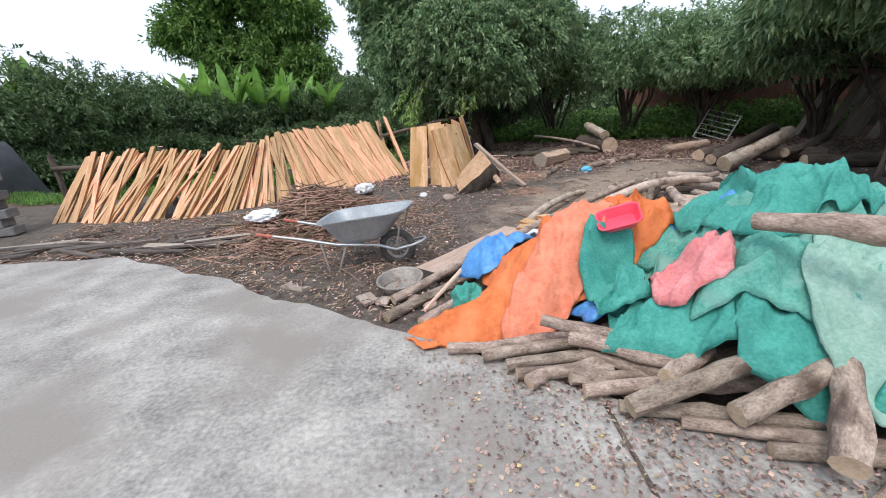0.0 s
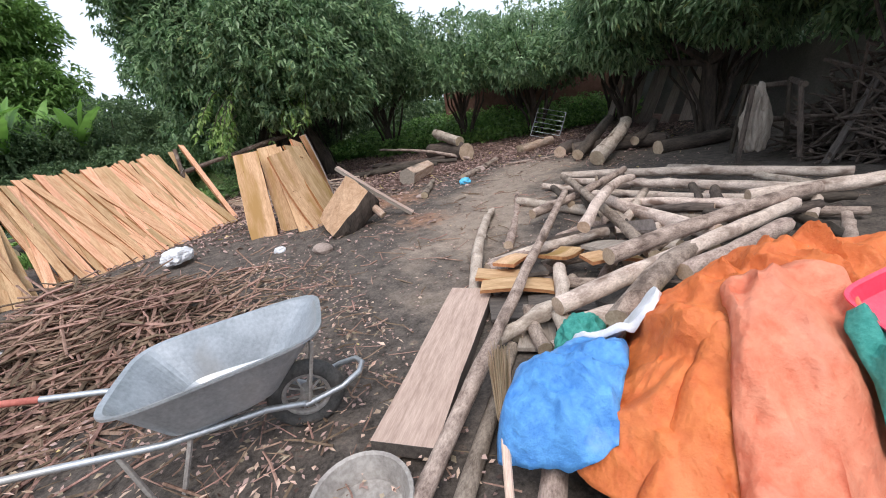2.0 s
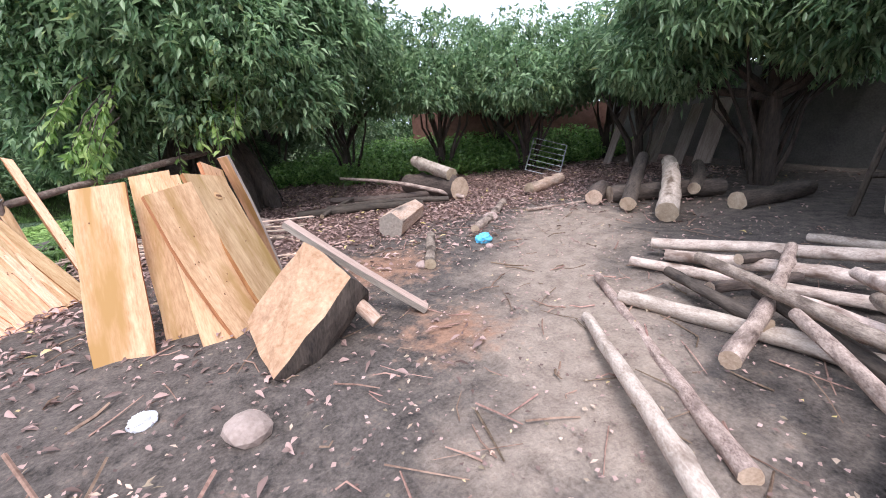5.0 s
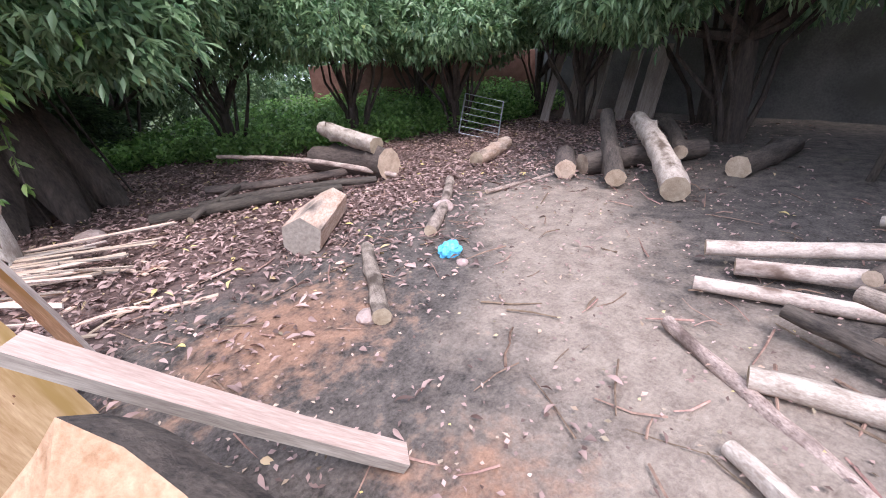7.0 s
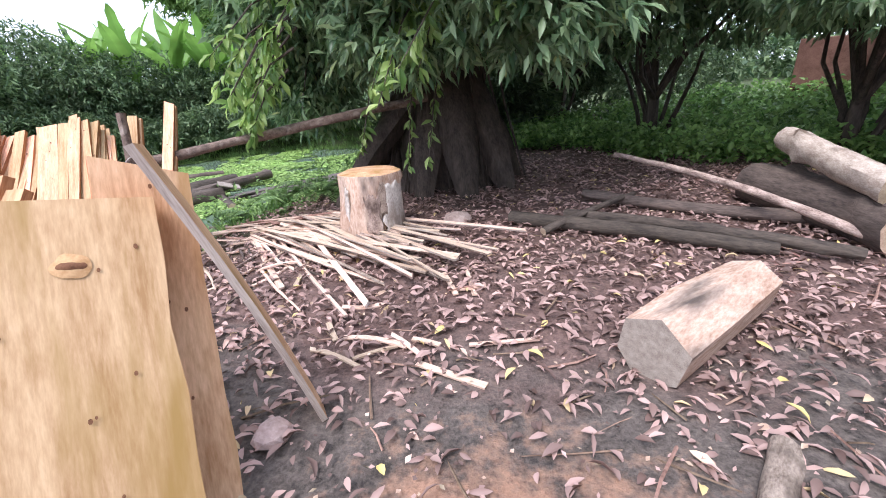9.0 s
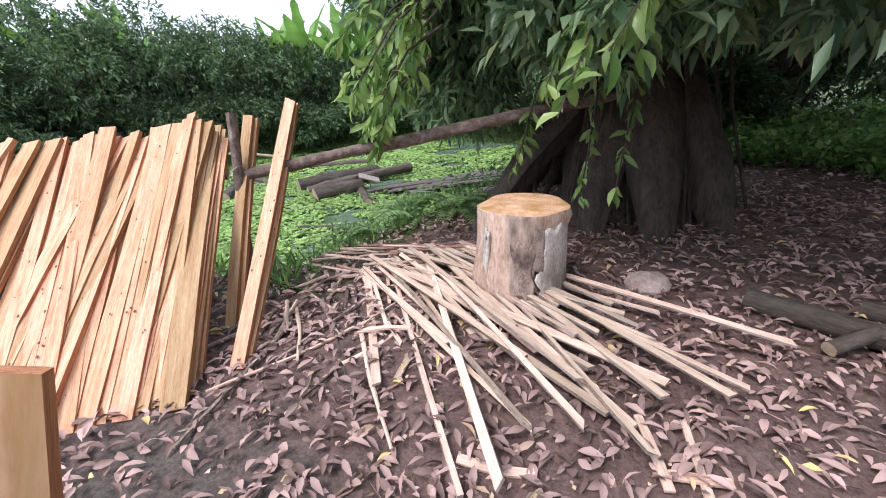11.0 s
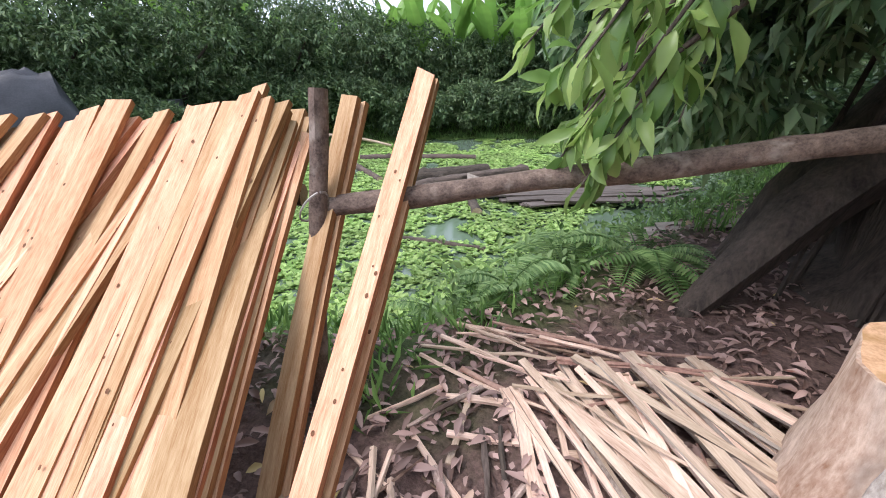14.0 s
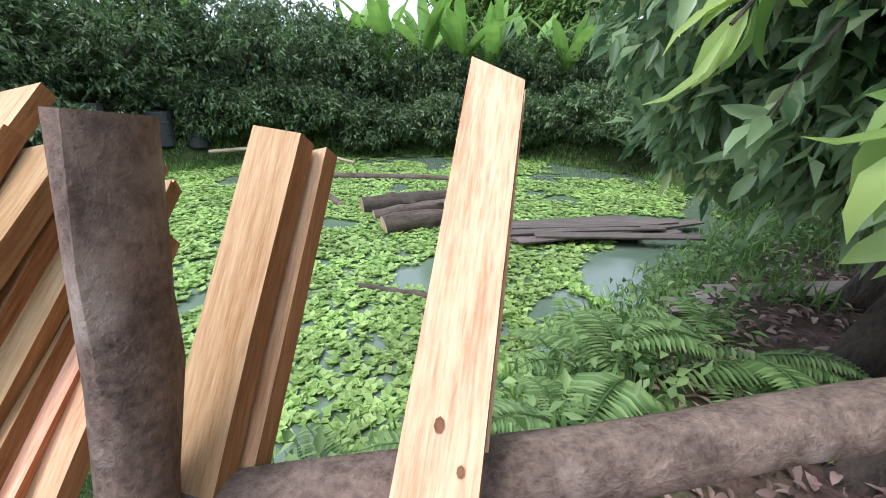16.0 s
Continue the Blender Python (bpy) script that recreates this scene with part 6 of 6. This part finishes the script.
# black sheet, drums and floating logs at the pond
def black_sheet():
    v, f = [], []
    for j in range(21):
        for i in range(41):
            x, y = i / 40, j / 20
            prof = math.sin(math.pi * y) ** 0.35
            z = 1.9 * prof * (0.8 + 0.2 * math.sin(x * 9)) * (1 if x < 0.93 else (1 - x) / 0.07) + 0.16 * ridge((x * 14, y * 5, 1))
            v.append((x * 7.5, y * 2.6, z - 0.2))
    f = [(j * 41 + i, j * 41 + i + 1, (j + 1) * 41 + i + 1, (j + 1) * 41 + i) for j in range(20) for i in range(40)]
    ob = new("black_sheet", mesh_of("black_sheet", v, f, BLACK_TARP, smooth=True))
    ob.matrix_basis = pose(-13.2, 6.0, -0.25, 0, 0, 84) @ Matrix.Diagonal((1.0, 0.5, 1.0, 1))
    tagged(ob, "black plastic sheet draped over a heap on the far bank", "sheet")


black_sheet()
for x, y in ((-13.8, 16.9), (-13.6, 17.7), (-14.3, 15.6)):
    d = new("drum", mesh_of("drum", *lathe([(0.001, 0.0), (0.27, 0.0), (0.29, 0.02), (0.28, 0.28), (0.295, 0.3), (0.28, 0.32), (0.28, 0.6), (0.295, 0.62), (0.28, 0.64), (0.29, 0.88), (0.27, 0.9), (0.001, 0.88)], 20), BLACK_TARP))
    d.matrix_basis = pose(x, y, gz(x, y) - 0.02, 0, 0, 0)
    tagged(d, "black plastic drum on the far bank", "drum", "drums on the far bank")
log_thing((-12.9, 17.6, -0.5), (-10.4, 20.6, -0.88), 0.05, 0.045, SLAT, "long pale pole at the water's edge", "", "pole")
POOL = "dark logs floating in the pond"
for a, b, r in (((-6.6, 17.2, -0.85), (-5.4, 19.0, -0.8), 0.2), ((-6.1, 17.0, -0.9), (-4.6, 19.4, -0.75), 0.13), ((-5.5, 16.6, -0.88), (-4.9, 17.6, -0.85), 0.2), ((-5.0, 17.6, -0.9), (-4.0, 16.6, -0.92), 0.11), ((-8.6, 17.0, -0.9), (-7.8, 15.9, -0.9), 0.18), ((-9.6, 18.6, -0.9), (-6.9, 20.6, -0.9), 0.1), ((-9.0, 17.9, -0.92), (-7.2, 17.2, -0.92), 0.09), ((-4.4, 14.9, -0.94), (-3.0, 15.4, -0.94), 0.05)):
    log_thing(a, b, r, r * 0.9, DARK_BARK, "dark wet log floating in the pond", POOL)
for k in range(12):
    x = -4.6 + 0.12 * k
    board((x, 17.4 + rng.normal(0, 0.15), -0.9 + 0.03 * (k % 4)), (x + 2.2, 19.6 + rng.normal(0, 0.3), -0.86 + 0.03 * (k % 4)), 0.22, 0.03, "dark wet board floating in the pond", [DARK_BOARD, DARK_BOARD], group="boards in the pond")
ob = new("pale_board", mesh_of("pale_board", *box_data(0.5, 0.32, 0.03, 0.004), OLD_BOARD))
ob.matrix_basis = pose(-4.75, 17.7, -0.66, 8, 20, 40)
tagged(ob, "pale square board on the floating logs", "board")
for k in range(9):
    board((-1.2 + 0.13 * k, 15.3 + 0.12 * k, gz(-1.2, 16.0) + 0.3 + 0.05 * (k % 3)), (1.3 + 0.1 * k, 16.6 + 0.1 * k + rng.normal(0, 0.15), gz(0.6, 16.6) + 0.12 + 0.05 * (k % 3)), 0.24, 0.03, "grey weathered board stacked on the bank", [OLD_BOARD, DARK_BOARD], group="boards on the bank")

# ---------------------------------------------------------------- stones, litter, twigs, chips
def stone(x, y, r, seed):
    bm = bmesh.new()
    bmesh.ops.create_icosphere(bm, subdivisions=2, radius=r)
    for q in bm.verts:
        q.co *= 1 + 0.3 * noise.noise(q.co / r * 0.9 + Vector((seed, 0, 0)))
        q.co.z *= 0.6
    me = bpy.data.meshes.new("stone")
    bm.to_mesh(me)
    bm.free()
    me.materials.append(STONE)
    o = new("stone", me)
    o.matrix_basis = pose(x, y, gz(x, y) + r * 0.25, 0, 0, seed * 40)
    tagged(o, "rough pinkish stone on the ground", "stone", "stones on the ground")


for k, (x, y, r) in enumerate(((0.18, 7.4, 0.13), (2.31, 9.0, 0.08), (4.3, 10.1, 0.13), (-0.3, 3.3, 0.07), (-0.15, 3.15, 0.06), (0.8, 9.85, 0.09), (-5.2, 5.9, 0.12), (1.4, 12.95, 0.16), (-0.6, 3.3, 0.05), (3.3, 9.0, 0.05))):
    stone(x, y, r, k)
for k, (x, y, w, ln, rot) in enumerate(((-0.72, 3.35, 0.14, 0.2, 30), (-0.55, 3.28, 0.1, 0.14, -20), (-1.5, 3.75, 0.12, 0.3, 60), (-0.95, 6.6, 0.1, 0.14, 10))):
    o = new("offcut", plank_mesh(w, 0.025, ln, 700 + k, [OLD_BOARD, OLD_BOARD]))
    o.matrix_basis = pose(x, y, -0.09, 90, 0, rot) @ Matrix.Translation((0, 0, -ln / 2))
    tagged(o, "small dirty board offcut on the earth", "offcut", OFF)


for k in range(16):
    x, y = -7.4 + 0.26 * k + rng.normal(0, 0.1), 6.0 - 0.05 * k + rng.normal(0, 0.25)
    a, ln = rng.normal(0.15, 0.3), rng.uniform(0.8, 1.9)
    o = new("bark_slab", plank_mesh(rng.uniform(0.07, 0.14), 0.025, ln, 800 + k, [DARK_BOARD if k % 3 else OLD_BOARD, DARK_BOARD]))
    o.matrix_basis = along((x, y, -0.06 + 0.006 * k % 0.05), (x + math.cos(a) * ln, y + math.sin(a) * ln, -0.04), rng.normal(0, 10))
    tagged(o, "dark bark-edged slab lying beside the concrete", "slab wood", "bark slabs by the concrete")


def litter():
    n = 42000
    x, y = rng.uniform(-2.6, 11.5, n), rng.uniform(7.0, 18, n)
    way = np.minimum(np.hypot(x - 3.2, y - 8.0), np.hypot(x - 4.8, y - 9.0)) / 1.4
    dens = np.clip((y - 8.2) / 2.5, 0.06, 1) * np.clip(way - 0.35, 0.05, 1) * np.clip(1.1 - np.clip(y - 15, 0, 9) / 3, 0, 1)
    dens = np.where((np.hypot(x - 1.9, y - 9.3) < 0.9), dens * 0.4, dens)
    keep = (rng.random(n) < dens) & (pond_distance(x, y) > 0.75)
    x, y = x[keep], y[keep]
    m = len(x)
    p = np.stack([x, y, ground_z(x, y) + rng.uniform(0.015, 0.05, m)], 1)
    a = rng.uniform(0, 6.283, m)
    d = np.stack([np.cos(a), np.sin(a), rng.normal(0, 0.15, m)], 1)
    v, f = leaves_data(p, d, rng.normal(size=(m, 3)) * 0.35 + np.array([0, 0, 1]), rng.uniform(0.045, 0.12, m), rng.uniform(0.02, 0.042, m), 0.4, True)
    tagged(new("leaf_litter", raw_mesh("leaf_litter", v, f, LITTER)), "dry brown and mauve fallen leaves on the earth", "leaves", "", "stuff")


litter()


def sticks(name, n, where, length, radius, mat, label, lift=0.0, tilt=0.08):
    v, f = [], []
    o = 0
    for k in range(n):
        x, y, z = where()
        a, ln, r = rng.uniform(0, 6.283), rng.uniform(*length), rng.uniform(*radius)
        e = Vector((math.cos(a), math.sin(a), rng.normal(0, tilt))) * ln / 2
        c = Vector((x, y, z + lift))
        tv, tf, _ = tube_data([c - e, c + Vector(rng.normal(0, 0.012, 3)), c + e], [r, r * 0.9, r * 0.6], 4)
        v += tv
        f += [tuple(i + o for i in q) for q in tf]
        o += len(tv)
    tagged(new(name, mesh_of(name, v, f, mat)), label, "twigs", "", "stuff")


def in_heap():
    while True:
        x, y = rng.normal(-2.0, 0.6), rng.normal(6.2, 0.7)
        h = 0.55 * math.exp(-((x + 2.0) / 0.85) ** 2 - ((y - 6.5) / 0.75) ** 2)
        return x, y, -0.1 + h * rng.uniform(0.35, 1.05)


def strewn():
    while True:
        x, y = rng.uniform(-6.5, 0.2), rng.uniform(2.9, 7.4)
        if y > 4.95 - max(0, x + 4.1) * 0.61 + 0.1 and x + 0.75 * y < 5.2:
            return x, y, -0.1 + 0.05 * rng.random()


def anywhere():
    x, y = rng.uniform(-1.0, 6.5), rng.uniform(4.0, 12.5)
    return x, y, gz(x, y) + 0.02


def in_brush():
    a, q = rng.uniform(0, 6.28), rng.random() ** 0.5
    x, y = 8.4 + 1.3 * q * math.cos(a), 4.4 + 1.5 * q * math.sin(a)
    return x, y, -0.1 + 1.7 * (1 - q * q) * rng.uniform(0.2, 1.0)


# the dark bark tone also carries the deep shade of this corner
sticks("dark_brush", 900, in_brush, (0.5, 1.5), (0.01, 0.03), DARK_BARK, "heap of brushwood and roots, darkened for the shade it lies in", 0, 0.5)
sticks("twig_heap", 1500, in_heap, (0.2, 0.7), (0.005, 0.016), TWIG, "heap of dry brown twigs and bark strips", 0, 0.2)
sticks("strewn_twigs", 1100, strewn, (0.04, 0.3), (0.003, 0.009), TWIG, "twigs and bark scraps strewn on the earth")
sticks("yard_twigs", 420, anywhere, (0.06, 0.45), (0.003, 0.009), TWIG, "thin twigs strewn over the yard")


def chips(name, n, where, mat, label, size=(0.02, 0.07)):
    p = np.array([where() for _ in range(n)]) + np.array([0, 0, 0.012])
    a = rng.uniform(0, 6.283, n)
    d = np.stack([np.cos(a), np.sin(a), rng.normal(0, 0.2, n)], 1)
    v, f = leaves_data(p, d, rng.normal(size=(n, 3)) * 0.3 + np.array([0, 0, 1]), rng.uniform(*size, n), rng.uniform(0.012, 0.03, n), 0.1)
    tagged(new(name, raw_mesh(name, v, f, mat)), label, "wood chips", "", "stuff")


chips("wood_chips", 2600, strewn, CHIP, "pale wood chips strewn on the dark earth")
chips("soil_crumbs", 5000, anywhere, LITTER, "brown leaf crumbs and clods over the trodden earth", (0.012, 0.04))
chips("mud_crumbs", 4000, strewn, LITTER, "brown bark crumbs and clods on the dark earth", (0.012, 0.045))
chips("yard_chips", 900, anywhere, CHIP, "pale wood chips strewn over the yard", (0.015, 0.05))


def slab_dirt():
    x = rng.triangular(-0.5, 0.9, 2.2)
    return x, rng.uniform(0.6, 2.2 - 0.5 * x), 0.0


chips("slab_grit", 2600, slab_dirt, LITTER, "brown grit and bark crumbs on the concrete", (0.006, 0.025))
chips("slab_chips", 350, slab_dirt, CHIP, "wood chips and grit on the concrete", (0.01, 0.045))
slab_crack = [(0.77, 1.69), (0.765, 1.4), (0.76, 1.16), (0.74, 0.6), (0.72, -2)]
cv = []
for x, y in slab_crack:
    cv += [(x - 0.012, y, 0.004), (x + 0.012, y, 0.004)]
tagged(new("slab_joint", mesh_of("slab_joint", cv, [(2 * k, 2 * k + 1, 2 * k + 3, 2 * k + 2) for k in range(4)], DARK_BARK)), "dark open joint across the concrete slab", "joint", "", "structure")
brick_wall()
